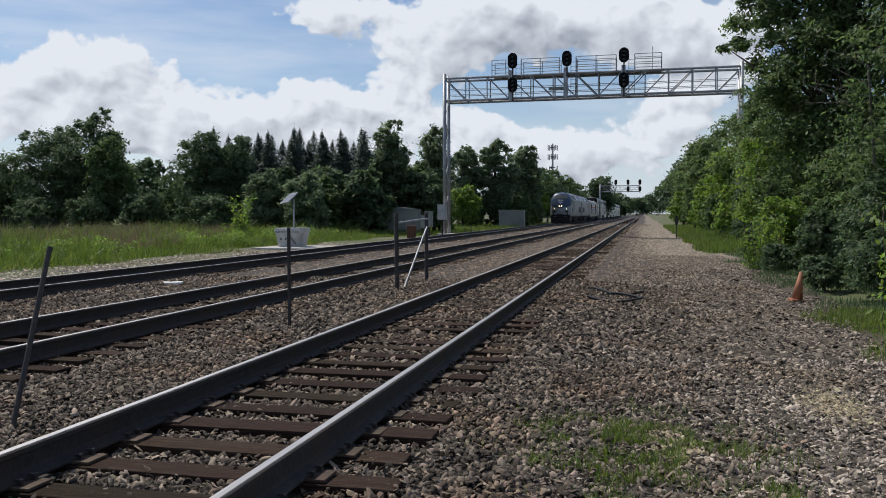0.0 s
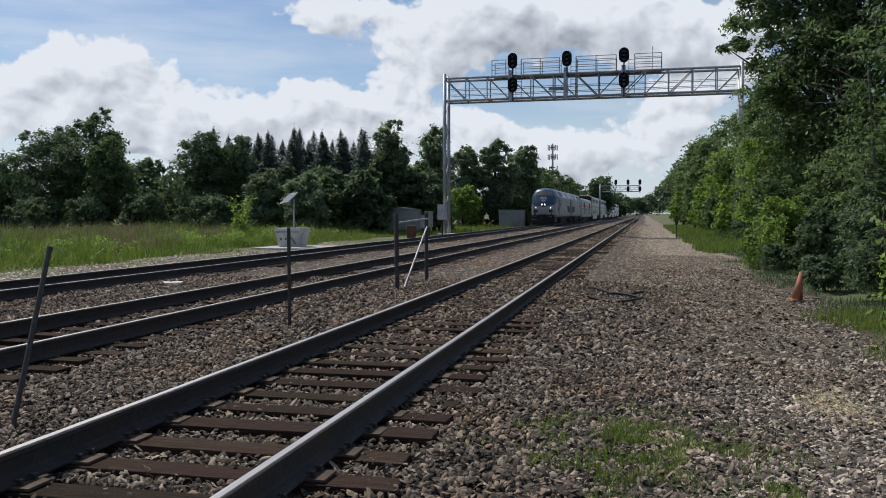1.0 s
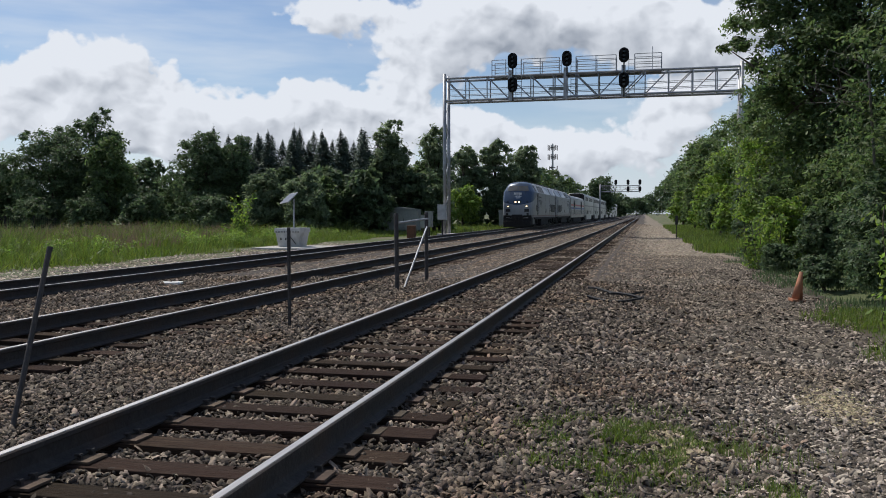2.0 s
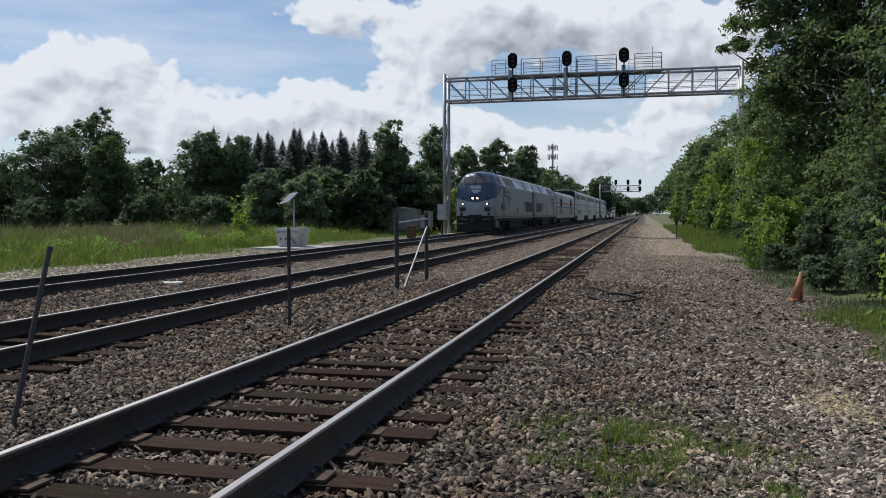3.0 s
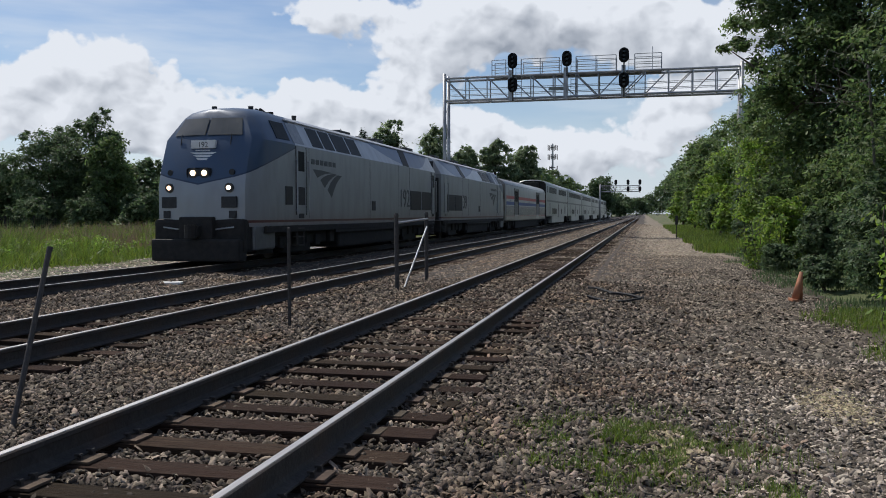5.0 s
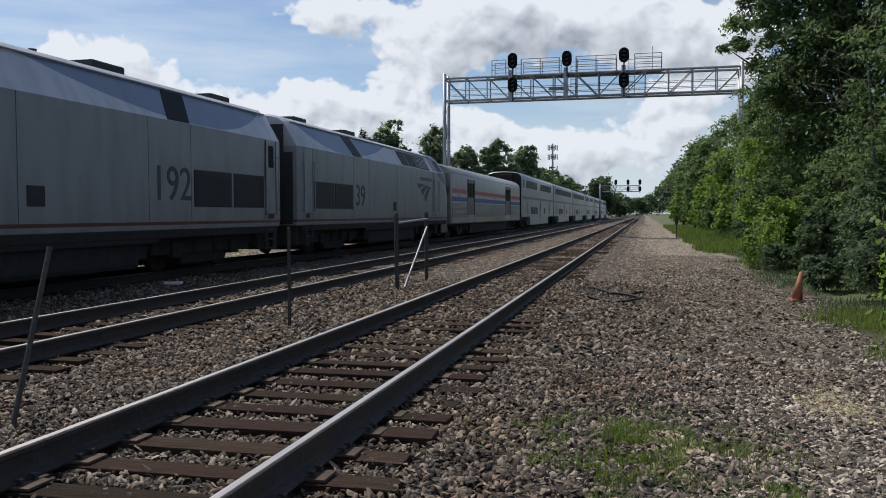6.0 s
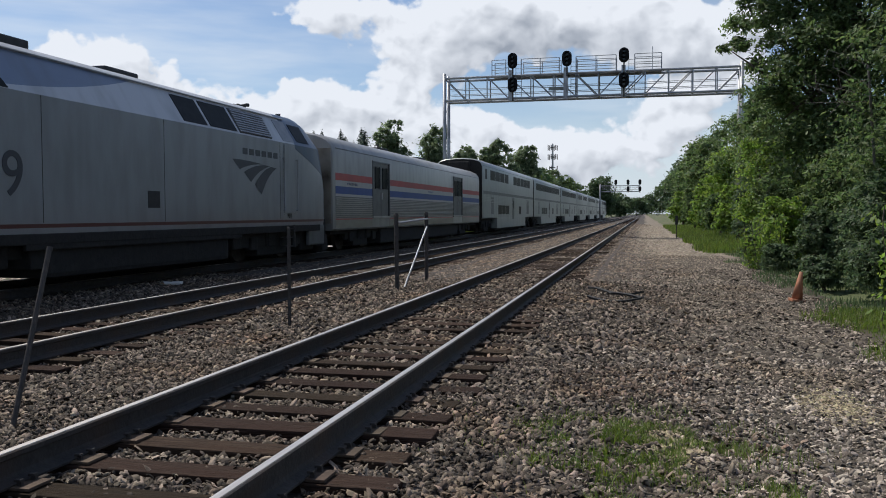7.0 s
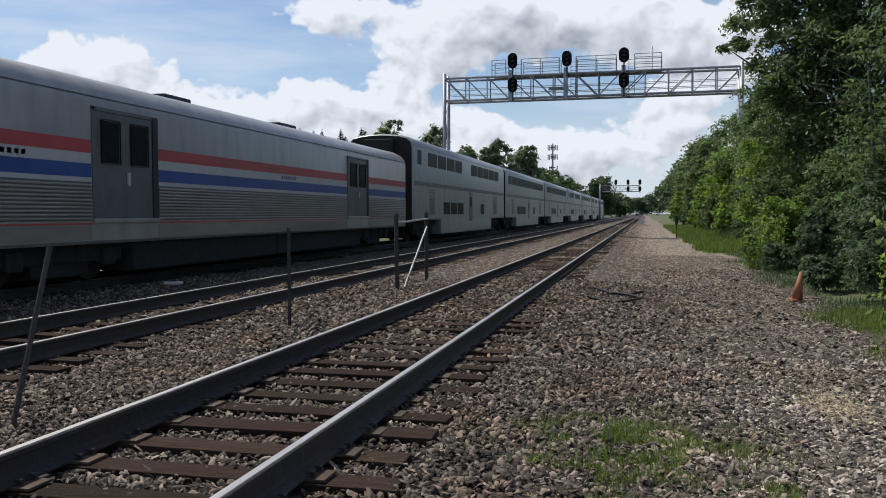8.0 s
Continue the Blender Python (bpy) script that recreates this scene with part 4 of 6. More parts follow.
def signal_bridge(x0, x1, y, zb, zt, right_post, label, step=1.5, r=0.075, depth=1.3, rails=None):
    g = empty("signal_bridge", x0, y, 0)
    tagged(g, label, "signal bridge")
    w = x1 - x0
    rise = 0.0
    for yy in (-depth / 2, depth / 2):
        for z in (zb, zt):
            one("chord", g, "galv", (tube, (0, yy, z), (w, yy, z + rise), r * 1.15, None, 8))
        n = max(3, round(w / step))
        for k in range(n + 1):
            x = w * k / n
            one("upright", g, "galv", (tube, (x, yy, zb), (x, yy, zt), r * 0.62, None, 6))
            if k < n:
                x2 = w * (k + 1) / n
                a, b = ((x, yy, zt), (x2, yy, zb)) if k < n / 2 else ((x, yy, zb), (x2, yy, zt))
                if k % 1 == 0 and yy < 0 or k % 2 == 0:
                    one("diagonal", g, "galv", (tube, a, b, r * 0.55, None, 6))
    n = max(3, round(w / step))
    for k in range(n + 1):
        x = w * k / n
        for z in (zb, zt):
            one("crosspiece", g, "galv", (tube, (x, -depth / 2, z), (x, depth / 2, z), r * 0.5, None, 6))
    # posts
    spots = [0.0] + ([w] if right_post else [])
    for x in spots:
        foot = ground_z(x0 + x, y) - 0.2
        for yy in (-depth / 2, depth / 2):
            one("post", g, "galv", (tube, (x, yy, foot), (x, yy, zt + 0.35), 0.13, None, 12), smooth=True)
        z, k = 0.6, 0
        while z + 1.1 < zb:
            s = 1 if k % 2 else -1
            one("lacing", g, "galv", (tube, (x, -s * depth / 2, z), (x, s * depth / 2, z + 1.1), 0.035, None, 6))
            z += 1.1
            k += 1
        one("footing", g, "concrete", (box, x - 0.5, x + 0.5, -depth / 2 - 0.4, depth / 2 + 0.4, foot - 0.3, foot + 0.35, 0.03))
    # walkway grating between the chords
    one("walkway", g, "galv", (box, 0.2, w - 0.2, -0.35, 0.35, zb + 0.06, zb + 0.10))
    for yy in (-0.36, 0.36):
        for z in (0.45, 0.85):
            one("handrail", g, "galv", (tube, (0.3, yy, zb + z), (w - 0.3, yy, zb + z), 0.022, None, 6))
    return g


def railing(parent, xa, xb, z0, z1, y):
    """A short guard rail on top of the bridge."""
    n = max(1, round((xb - xa) / 1.25))
    for k in range(n + 1):
        x = xa + (xb - xa) * k / n
        one("guard_post", parent, "galv", (tube, (x, y, z0), (x, y, z1), 0.032, None, 6))
    for q in (0.35, 0.68, 1.0):
        one("guard_rail", parent, "galv", (tube, (xa, y, z0 + (z1 - z0) * q), (xb, y, z0 + (z1 - z0) * q), 0.026, None, 6))


def signal_head(x, y, zc, foot, height=1.12, width=0.68):
    """A black oval signal seen against the sky, with three hooded lamps."""
    s = empty("railway_signal", x, y, zc)
    tagged(s, "black oval railway signal head with hooded lamps on a pole", "signal", "signals on the bridge")
    bm = bmesh.new()
    r, h = width / 2, height / 2 - width / 2
    prof = [(r * math.cos(a), h + r * math.sin(a)) for a in np.linspace(0, math.pi, 13)] + [(r * math.cos(a), -h + r * math.sin(a)) for a in np.linspace(math.pi, 2 * math.pi, 13)]
    prism(bm, prof, -0.02, 0.02)
    part("backplate", bm, "black", s)
    one("housing", s, "black", (box, -0.16, 0.16, 0.03, 0.30, -height * 0.38, height * 0.38, 0.03))
    for k in (-1, 0, 1):
        z = k * height * 0.26
        one("hood", s, "black", (tube, (0, -0.02, z), (0, -0.32, z - 0.02), 0.125, 0.125, 14, 0, False))
        one("lens", s, "lens_dark", (tube, (0, -0.03, z), (0, -0.05, z), 0.105, None, 14))
    one("mast", s, "post_steel", (tube, (0, 0.16, foot - zc), (0, 0.16, -height * 0.3), 0.05, None, 8))


def main_bridge():
    g = signal_bridge(-14.15, 6.3, 60.0, 9.52, 11.12, True, "grey galvanised steel signal bridge spanning three tracks", 1.55)
    for xa, xb in ((-10.65, -9.65), (-8.55, -5.85), (-4.7, -1.95), (-0.7, 1.1)):
        railing(g, xa + 14.15, xb + 14.15, 11.2, 12.28, -0.65)
        railing(g, xa + 14.15, xb + 14.15, 11.2, 12.28, 0.65)
    one("top_walkway", g, "galv", (box, 3.5, 15.3, -0.65, 0.65, 11.16, 11.20))
    for x in (-9.27, -5.39, -1.44):
        one("signal_bracket", g, "galv", (box, x + 14.15 - 0.14, x + 14.15 + 0.14, -1.0, -0.6, 9.3, 11.5, 0.02))
        one("ladder", g, "galv", *[(tube, (x + 14.15 + 0.35, -0.7 + 0.0, 9.5 + 0.3 * k), (x + 14.15 + 0.75, -0.7, 9.5 + 0.3 * k), 0.018, None, 5) for k in range(9)],
            (tube, (x + 14.15 + 0.35, -0.7, 9.4), (x + 14.15 + 0.35, -0.7, 12.2), 0.022, None, 5), (tube, (x + 14.15 + 0.75, -0.7, 9.4), (x + 14.15 + 0.75, -0.7, 12.2), 0.022, None, 5))
    one("sign_plate", g, "cabinet_grey", (box, 14.15 - 6.6, 14.15 - 5.2, -0.74, -0.71, 9.98, 10.22, 0.005))
    one("tall_pole", g, "galv", (tube, (14.65, 0.2, 11.2), (14.65, 0.2, 12.9), 0.025, None, 6))
    for x, top, bottom, foot in ((-9.27, 12.87, 11.74, 11.1), (-5.39, 12.84, 11.73, 11.1), (-1.44, 12.88, 11.83, 11.1), (-9.27, 11.14, 10.05, 9.5), (-1.44, 11.17, 10.09, 9.5)):
        signal_head(x * 0.981, 58.85, 1.3 + ((top + bottom) / 2 - 1.3) * 0.981, foot - 0.2, (top - bottom) * 0.98)
    far = signal_bridge(-9.6, -0.9, 190.0, 6.2, 7.5, False, "distant grey signal bridge over the tracks", 2.2, 0.07)
    for x in (-6.15, -3.5, -0.95):
        for zt in (8.25, 6.75):
            if (x, zt) != (-6.15, 6.75):
                signal_head(x, 188.9, zt, zt - 0.9, 1.15, 0.62)


main_bridge()


def cell_tower():
    t = empty("mobile_phone_mast", -37.2, 350, 0)
    tagged(t, "tall grey mast with three tiers of antennas above trees", "mast")
    one("pole", t, "galv", (tube, (0, 0, -0.5), (0, 0, 30.5), 0.6, 0.32, 10))
    for tier, (z, h) in enumerate(((28.8, 2.2), (25.0, 2.2), (20.6, 1.4))):
        one("platform", t, "post_steel", (tube, (0, 0, z - 0.1), (0, 0, z + 0.1), 1.3, None, 10))
        for k in range(6 if tier < 2 else 3):
            a = k * math.pi / (3 if tier < 2 else 1.5) + 0.3
            x, y = 1.9 * math.cos(a), 1.9 * math.sin(a)
            one("antenna_panel", t, "post_steel", (box, x - 0.18, x + 0.18, y - 0.15, y + 0.15, z - h / 2, z + h / 2, 0.05))
    s = empty("radio_mast", -60.0, 330, 0)
    tagged(s, "thin lattice radio mast far behind the trees", "mast")
    for dx in (-1.0, 1.0):
        one("leg", s, "post_steel", (tube, (dx * 0.6, 0, -0.5), (dx * 0.3, 0, 29), 0.08, None, 6))


cell_tower()


def line_side():
    z = -0.27
    # steel stakes beside the near track
    s = empty("steel_stake", -4.46, 5.04, z)
    tagged(s, "dark rusty steel stake leaning beside the track", "stake")
    one("rod", s, "post_steel", (tube, (0, 0, -0.2), (-0.02, 0.53, 1.31), 0.020, None, 8), (tube, (-0.02, 0.53, 1.30), (-0.021, 0.54, 1.33), 0.023, None, 8))
    s = empty("steel_stake", -4.74, 10.64, z)
    tagged(s, "thin dark steel stake standing upright in ballast", "stake")
    one("rod", s, "post_steel", (box, -0.022, 0.022, -0.012, 0.012, -0.2, 1.40, 0.004), (box, -0.012, 0.012, -0.035, 0.012, -0.2, 1.39, 0.004))
    # small frame of two posts, a rail and a brace
    f = empty("steel_barrier", -4.95, 17.7, z)
    tagged(f, "two steel posts joined by a rail and brace", "barrier")
    one("post", f, "post_steel", (tube, (0.0, -1.2, -0.2), (0.0, -1.25, 1.57), 0.045, None, 10), (tube, (0, -1.25, 1.55), (0, -1.25, 1.60), 0.05, 0.03, 10), smooth=False)
    one("post", f, "post_steel", (tube, (0.0, 1.2, -0.2), (0.0, 1.2, 1.60), 0.045, None, 10), (tube, (0, 1.2, 1.58), (0, 1.2, 1.63), 0.05, 0.03, 10))
    one("top_rail", f, "galv", (tube, (0.03, -1.2, 1.40), (0.03, 1.2, 1.47), 0.022, None, 8))
    one("brace", f, "galv", (tube, (0.05, 1.05, 1.28), (0.07, -1.05, -0.05), 0.020, None, 8), label="bright galvanised diagonal brace")
    # loose white sheet between the tracks
    p = empty("plastic_sheet", -10.15, 16.5, -0.22, 20)
    tagged(p, "small white plastic sheet lying on the ballast", "litter")
    one("sheet", p, "white_sheet", (box, -0.22, 0.22, -0.16, 0.16, 0.0, 0.05, 0.01))
    # equipment bunker with solar panel
    b = empty("equipment_bunker", -16.86, 38.3, -0.25)
    tagged(b, "pale concrete equipment bunker with a flared top rim", "utility box")
    bm = bmesh.new()
    lo, hi = [(-0.52, -0.5), (0.52, -0.5), (0.52, 0.5), (-0.52, 0.5)], [(-0.64, -0.58), (0.64, -0.58), (0.64, 0.58), (-0.64, 0.58)]
    va, vb = [bm.verts.new((x, y, 0)) for x, y in lo], [bm.verts.new((x, y, 0.68)) for x, y in hi]
    for i in range(4):
        bm.faces.new((va[i], va[(i + 1) % 4], vb[(i + 1) % 4], vb[i]))
    bm.faces.new(va[::-1]), bm.faces.new(vb)
    part("body", bm, "cabinet_white", b)
    one("lid", b, "cabinet_white", (box, -0.68, 0.68, -0.62, 0.62, 0.684, 0.91, 0.02))
    for k in range(9):
        one("rim_slot", b, "post_steel", (box, -0.62 + 0.145 * k, -0.53 + 0.145 * k, -0.628, -0.60, 0.70, 0.745))
    for x in (-0.35, -0.1, 0.12):
        one("latch", b, "post_steel", (box, x - 0.03, x + 0.03, -0.605, -0.57, 0.32, 0.44, 0.005))
    one("conduit", b, "post_steel", (tube, (0.10, -0.60, 0.55), (0.42, -0.56, 0.12), 0.018, None, 6))
    s = empty("solar_panel", -16.62, 37.95, 0.66)
    tagged(s, "tilted solar panel on a thin pole", "solar panel")
    one("pole", s, "galv", (tube, (0, 0, 0), (0, 0, 1.42), 0.045, None, 10))
    u, v = Vector((0.66, -0.5, 0.07)).normalized(), Vector((0.31, 0.48, 0.49)).normalized()
    tilt = Matrix.Translation((-0.26, 0.0, 1.45)) @ Matrix((u, v, u.cross(v))).transposed().to_4x4()
    one("panel", s, "solar", (box, -0.39, 0.39, -0.35, 0.35, -0.015, 0.018, 0.004)).matrix_basis = tilt
    one("panel_frame", s, "galv", (box, -0.42, 0.42, -0.38, -0.352, -0.02, 0.024), (box, -0.42, 0.42, 0.352, 0.38, -0.02, 0.024), (box, -0.42, -0.392, -0.352, 0.352, -0.02, 0.024), (box, 0.392, 0.42, -0.352, 0.352, -0.02, 0.024)).matrix_basis = tilt
    d = empty("concrete_pad", -16.6, 38.0, -0.30)
    tagged(d, "pale trodden concrete pad under the equipment bunker", "pad", kind="structure")
    one("slab", d, "concrete", (box, -1.5, 1.9, -1.7, 1.7, -0.2, 0.045, 0.03))
    # large relay cabinet
    c = empty("relay_cabinet", -19.3, 66, -0.25)
    tagged(c, "large grey steel relay cabinet with a low peaked roof", "cabinet")
    one("body", c, "cabinet_grey", (box, -1.40, 1.40, -0.6, 0.6, 0.25, 1.95, 0.02))
    bm = bmesh.new()
    prism(bm, [(-1.46, 1.954), (1.46, 1.954), (0, 2.16)], -0.68, 0.68)
    part("roof", bm, "cabinet_grey", c)
    for x in (-0.7, 0.0, 0.7):
        one("door", c, "cabinet_grey", (box, x - 0.33, x + 0.33, -0.63, -0.604, 0.35, 1.85, 0.01))
        one("handle", c, "post_steel", (box, x + 0.24, x + 0.28, -0.66, -0.634, 1.0, 1.2, 0.004))
    for x in (-1.25, 1.25):
        for y in (-0.45, 0.45):
            one("leg", c, "post_steel", (box, x - 0.06, x + 0.06, y - 0.06, y + 0.06, -0.1, 0.25))
    r = empty("rusty_stump", -13.35, 47.5, -0.3)
    tagged(r, "short rusty brown steel stump beside the far track", "stump")
    one("block", r, "rust", (box, -0.24, 0.24, -0.2, 0.2, -0.1, 0.95, 0.03), (box, -0.28, 0.28, -0.24, 0.24, -0.1, 0.06, 0.02))
    # boxes at the bridge's foot
    for x, y, w, z0, z1, mat, lab in ((-14.22, 58.85, 0.62, 0.9, 1.98, "cabinet_white", "pale grey steel junction box on the bridge post"), (-15.55, 60.2, 0.5, 0.35, 1.5, "cabinet_grey", "small grey meter box on a leg"), (-16.3, 61.5, 0.45, 0.25, 1.2, "cabinet_grey", "small grey meter box on a leg")):
        j = empty("junction_box", x, y, 0)
        tagged(j, lab, "junction box")
        one("case", j, mat, (box, -w / 2, w / 2, -0.22, 0.22, z0, z1, 0.02))
        one("cover", j, mat, (box, -w / 2 + 0.03, w / 2 - 0.03, -0.25, -0.224, z0 + 0.04, z1 - 0.04, 0.008))
        one("top", j, mat, (box, -w / 2 - 0.04, w / 2 + 0.04, -0.28, 0.26, z1 + 0.002, z1 + 0.04, 0.008))
        one("leg", j, "post_steel", (tube, (0, 0, -0.5), (0, 0, z0), 0.06, None, 8))
    c = empty("relay_cabinet", -15.5, 100, -0.25)
    tagged(c, "weathered grey line-side cabinet in front of shrubs", "cabinet")
    one("body", c, "cabinet_grey", (box, -1.5, 1.5, -0.6, 0.6, 0.1, 1.95, 0.02))
    one("roof", c, "cabinet_grey", (box, -1.56, 1.56, -0.68, 0.68, 1.954, 2.04, 0.02))
    for x in (-0.75, 0.0, 0.75):
        one("door", c, "cabinet_grey", (box, x - 0.34, x + 0.34, -0.63, -0.604, 0.2, 1.85, 0.01))
    one("plinth", c, "concrete", (box, -1.5, 1.5, -0.6, 0.6, -0.3, 0.096))
    # right side of the line
    p = empty("marker_post", 2.07, 57, -0.33)
    tagged(p, "dark steel marker post with a narrow plate", "post")
    one("rod", p, "post_steel", (tube, (0, 0, -0.2), (0, 0, 1.45), 0.035, None, 8))
    one("plate", p, "post_steel", (box, -0.09, 0.09, -0.05, -0.036, 0.9, 1.5, 0.004))
    p = empty("marker_post", 5.35, 62, -0.3)
    tagged(p, "leaning white marker post with a red top", "post")
    one("rod", p, "cabinet_white", (tube, (0, 0, -0.2), (-0.18, 0, 0.85), 0.05, None, 8))
    one("cap", p, "red_paint", (tube, (-0.18, 0, 0.852), (-0.36, 0, 1.62), 0.13, 0.10, 10), label="faded red plastic sleeve")
    c = empty("traffic_cone", 2.80, 16.77, ground_z(2.80, 16.77) + 0.01)
    c.matrix_basis = c.matrix_basis @ pose(0, 0, 0.0, 2, 7, 10)
    tagged(c, "faded dirty orange traffic cone beside the bushes", "traffic cone")
    one("cone", c, "orange", (tube, (0, 0, 0.036), (0, 0, 0.55), 0.100, 0.030, 16), smooth=True)
    one("base", c, "orange", (box, -0.125, 0.125, -0.125, 0.125, -0.02, 0.034, 0.012))
    # torn rubber strips on the shoulder
    for x, y, rz, ln in ((-0.55, 16.7, 62, 0.62), (-0.5, 15.3, 80, 0.5), (-0.35, 16.1, 70, 0.35)):
        d = empty("rubber_strip", x, y, ground_z(x, y) + 0.03, rz)
        tagged(d, "torn black rubber strip lying on the ballast", "litter")
        bm = bmesh.new()
        box(bm, -0.07, 0.07, -ln, ln, 0, 0.035)
        bmesh.ops.subdivide_edges(bm, edges=[e for e in bm.edges if abs((e.verts[0].co - e.verts[1].co).y) > 0.3], cuts=6)
        for v in bm.verts:
            v.co.z += 0.06 * math.sin(v.co.y * 5 + rz) * (0.4 + abs(v.co.y))
            v.co.x += 0.08 * math.sin(v.co.y * 3 + rz)
        part("strip", bm, "rubber", d)
    # dark picket fence behind the meadow
    f = empty("picket_fence", -47.0, 50, -0.1)
    tagged(f, "low black metal picket fence below the trees", "fence")
    for zz in (0.25, 1.15):
        one("fence_rail", f, "black", (box, -4.0, 7.5, -0.02, 0.02, zz, zz + 0.05))
    k = -4.0
    while k < 7.5:
        post = abs((k + 4.0) % 2.4) < 0.14
        one("fence_post" if post else "picket", f, "black", (box, k - (0.05 if post else 0.015), k + (0.05 if post else 0.015), -0.05 if post else -0.015, -0.021 if not post else 0.05, -0.3, 1.4 if post else 1.3))
        k += 0.16


line_side()


# ---- train ----
def paint(name, build, rough=0.38, metal=0.25):
    """Vehicle paint whose pattern follows the body's own length and height."""
    mt = bpy.data.materials.new(name)
    mt.use_nodes = True
    nt = mt.node_tree
    N, L = nt.nodes.new, nt.links.new
    bs = nt.nodes["Principled BSDF"]
    tc, sp = N("ShaderNodeTexCoord"), N("ShaderNodeSeparateXYZ")
    L(tc.outputs["Object"], sp.inputs[0])

    def m(op, a, b=0.0):
        n = N("ShaderNodeMath")
        n.operation = op
        for s, v in zip(n.inputs, (a, b)):
            if isinstance(v, (int, float)):
                s.default_value = v
            else:
                L(v, s)
        return n.outputs[0]

    def mix(f, a, b):
        n = N("ShaderNodeMix")
        n.data_type = "RGBA"
        L(f, n.inputs[0])
        for s, v in ((n.inputs[6], a), (n.inputs[7], b)):
            if isinstance(v, tuple):
                s.default_value = (*v, 1)
            else:
                L(v, s)
        return n.outputs[2]

    nz = N("ShaderNodeTexNoise")
    nz.inputs["Scale"].default_value, nz.inputs["Detail"].default_value = 1.3, 8.0
    mp = N("ShaderNodeMapping")
    mp.inputs["Scale"].default_value = (1, 1.6, 0.5)
    L(tc.outputs["Object"], mp.inputs[0]), L(mp.outputs[0], nz.inputs["Vector"])
    col = build(m, mix, sp.outputs[0], sp.outputs[1], sp.outputs[2])
    grime = m("MULTIPLY", m("SUBTRACT", nz.outputs["Fac"], 0.42), 1.1)
    gm = N("ShaderNodeClamp")
    L(grime, gm.inputs[0])
    gm.inputs[2].default_value = 0.35
    L(mix(gm.outputs[0], col, (0.10, 0.095, 0.09)), bs.inputs["Base Color"])
    bs.inputs["Roughness"].default_value, bs.inputs["Metallic"].default_value = rough, metal
    M[name] = mt


def loco_pattern(m, mix, x, y, z):
    # dark blue cap over the nose with a shallow V below the lamps, rising along the cab side
    edge = m("ADD", m("ADD", 2.14, m("MULTIPLY", m("ABSOLUTE", x), 0.21)), m("MULTIPLY", m("MAXIMUM", m("SUBTRACT", y, 0.2), 0.0), 0.30))
    above = m("SUBTRACT", z, edge)
    cab = m("LESS_THAN", m("ADD", y, m("MULTIPLY", m("MAXIMUM", m("SUBTRACT", z, 3.39), 0.0), -0.5)), 3.0)
    nose = m("MULTIPLY", m("GREATER_THAN", above, 0.0), cab)
    rim = m("MULTIPLY", m("LESS_THAN", m("ABSOLUTE", above), 0.022), cab)
    # grey-blue sweep on the roof band, lowest beside the slanting window
    back = m("DIVIDE", m("MAXIMUM", m("SUBTRACT", y, 16.6), 0.0), 3.2)
    fore = m("DIVIDE", m("MAXIMUM", m("SUBTRACT", 16.2, y), 0.0), 5.6)
    low = m("ADD", 3.41, m("MULTIPLY", m("ADD", m("MULTIPLY", back, back), m("MULTIPLY", fore, fore)), 0.72))
    sweep = m("MULTIPLY", m("GREATER_THAN", z, low), m("GREATER_THAN", y, 9.0))
    red = m("MULTIPLY", m("GREATER_THAN", z, 1.09), m("LESS_THAN", z, 1.16))
    # Silver band and roof lighter than the side: sky reflection put into the colour.
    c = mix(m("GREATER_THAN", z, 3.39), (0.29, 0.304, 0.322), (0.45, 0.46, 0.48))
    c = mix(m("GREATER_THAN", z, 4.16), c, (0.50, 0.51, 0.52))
    c = mix(m("MULTIPLY", sweep, m("LESS_THAN", z, 4.16)), c, (0.15, 0.19, 0.27))
    c = mix(nose, c, (0.046, 0.078, 0.135))
    c = mix(rim, c, (0.03, 0.045, 0.085))
    return mix(red, c, (0.12, 0.048, 0.046))


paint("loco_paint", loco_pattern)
paint("car_silver", lambda m, mix, x, y, z: mix(m("GREATER_THAN", z, 99.0), (0.38, 0.375, 0.36), (0.4, 0.4, 0.4)), 0.36, 0.35)
paint("coach_silver", lambda m, mix, x, y, z: mix(m("GREATER_THAN", z, 99.0), (0.36, 0.38, 0.365), (0.3, 0.3, 0.3)), 0.36, 0.35)
M["glass"] = material("tinted_glass", ((0.010, 0.012, 0.014), (0.022, 0.025, 0.028)), 0.35, spec=0.03)
M["windscreen"] = material("windscreen_glass", ((0.06, 0.06, 0.058), (0.13, 0.125, 0.11)), 0.12, scale=0.9, detail=2.0, spec=0.8)
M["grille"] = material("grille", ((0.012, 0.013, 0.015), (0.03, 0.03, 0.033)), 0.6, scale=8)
M["louvre"] = material("louvre", ((0.20, 0.21, 0.23), (0.30, 0.31, 0.33)), 0.5, metal=0.2, scale=5)
M["under"] = material("underframe", ((0.008, 0.008, 0.008), (0.025, 0.022, 0.02)), 0.85, scale=6, bump=0.4)
M["wheel_steel"] = material("wheel_steel", ((0.03, 0.026, 0.022), (0.07, 0.055, 0.045)), 0.6, metal=0.5, scale=8)
M["logo_grey"] = material("logo_grey", ((0.045, 0.05, 0.06), (0.06, 0.065, 0.075)), 0.5, scale=4)
M["logo_white"] = material("logo_white", ((0.6, 0.6, 0.6), (0.7, 0.7, 0.7)), 0.5, scale=4)
M["stripe_red"] = material("stripe_red", ((0.40, 0.050, 0.055), (0.48, 0.075, 0.075)), 0.45, scale=3, stain=(0.33, 0.06, 0.06))
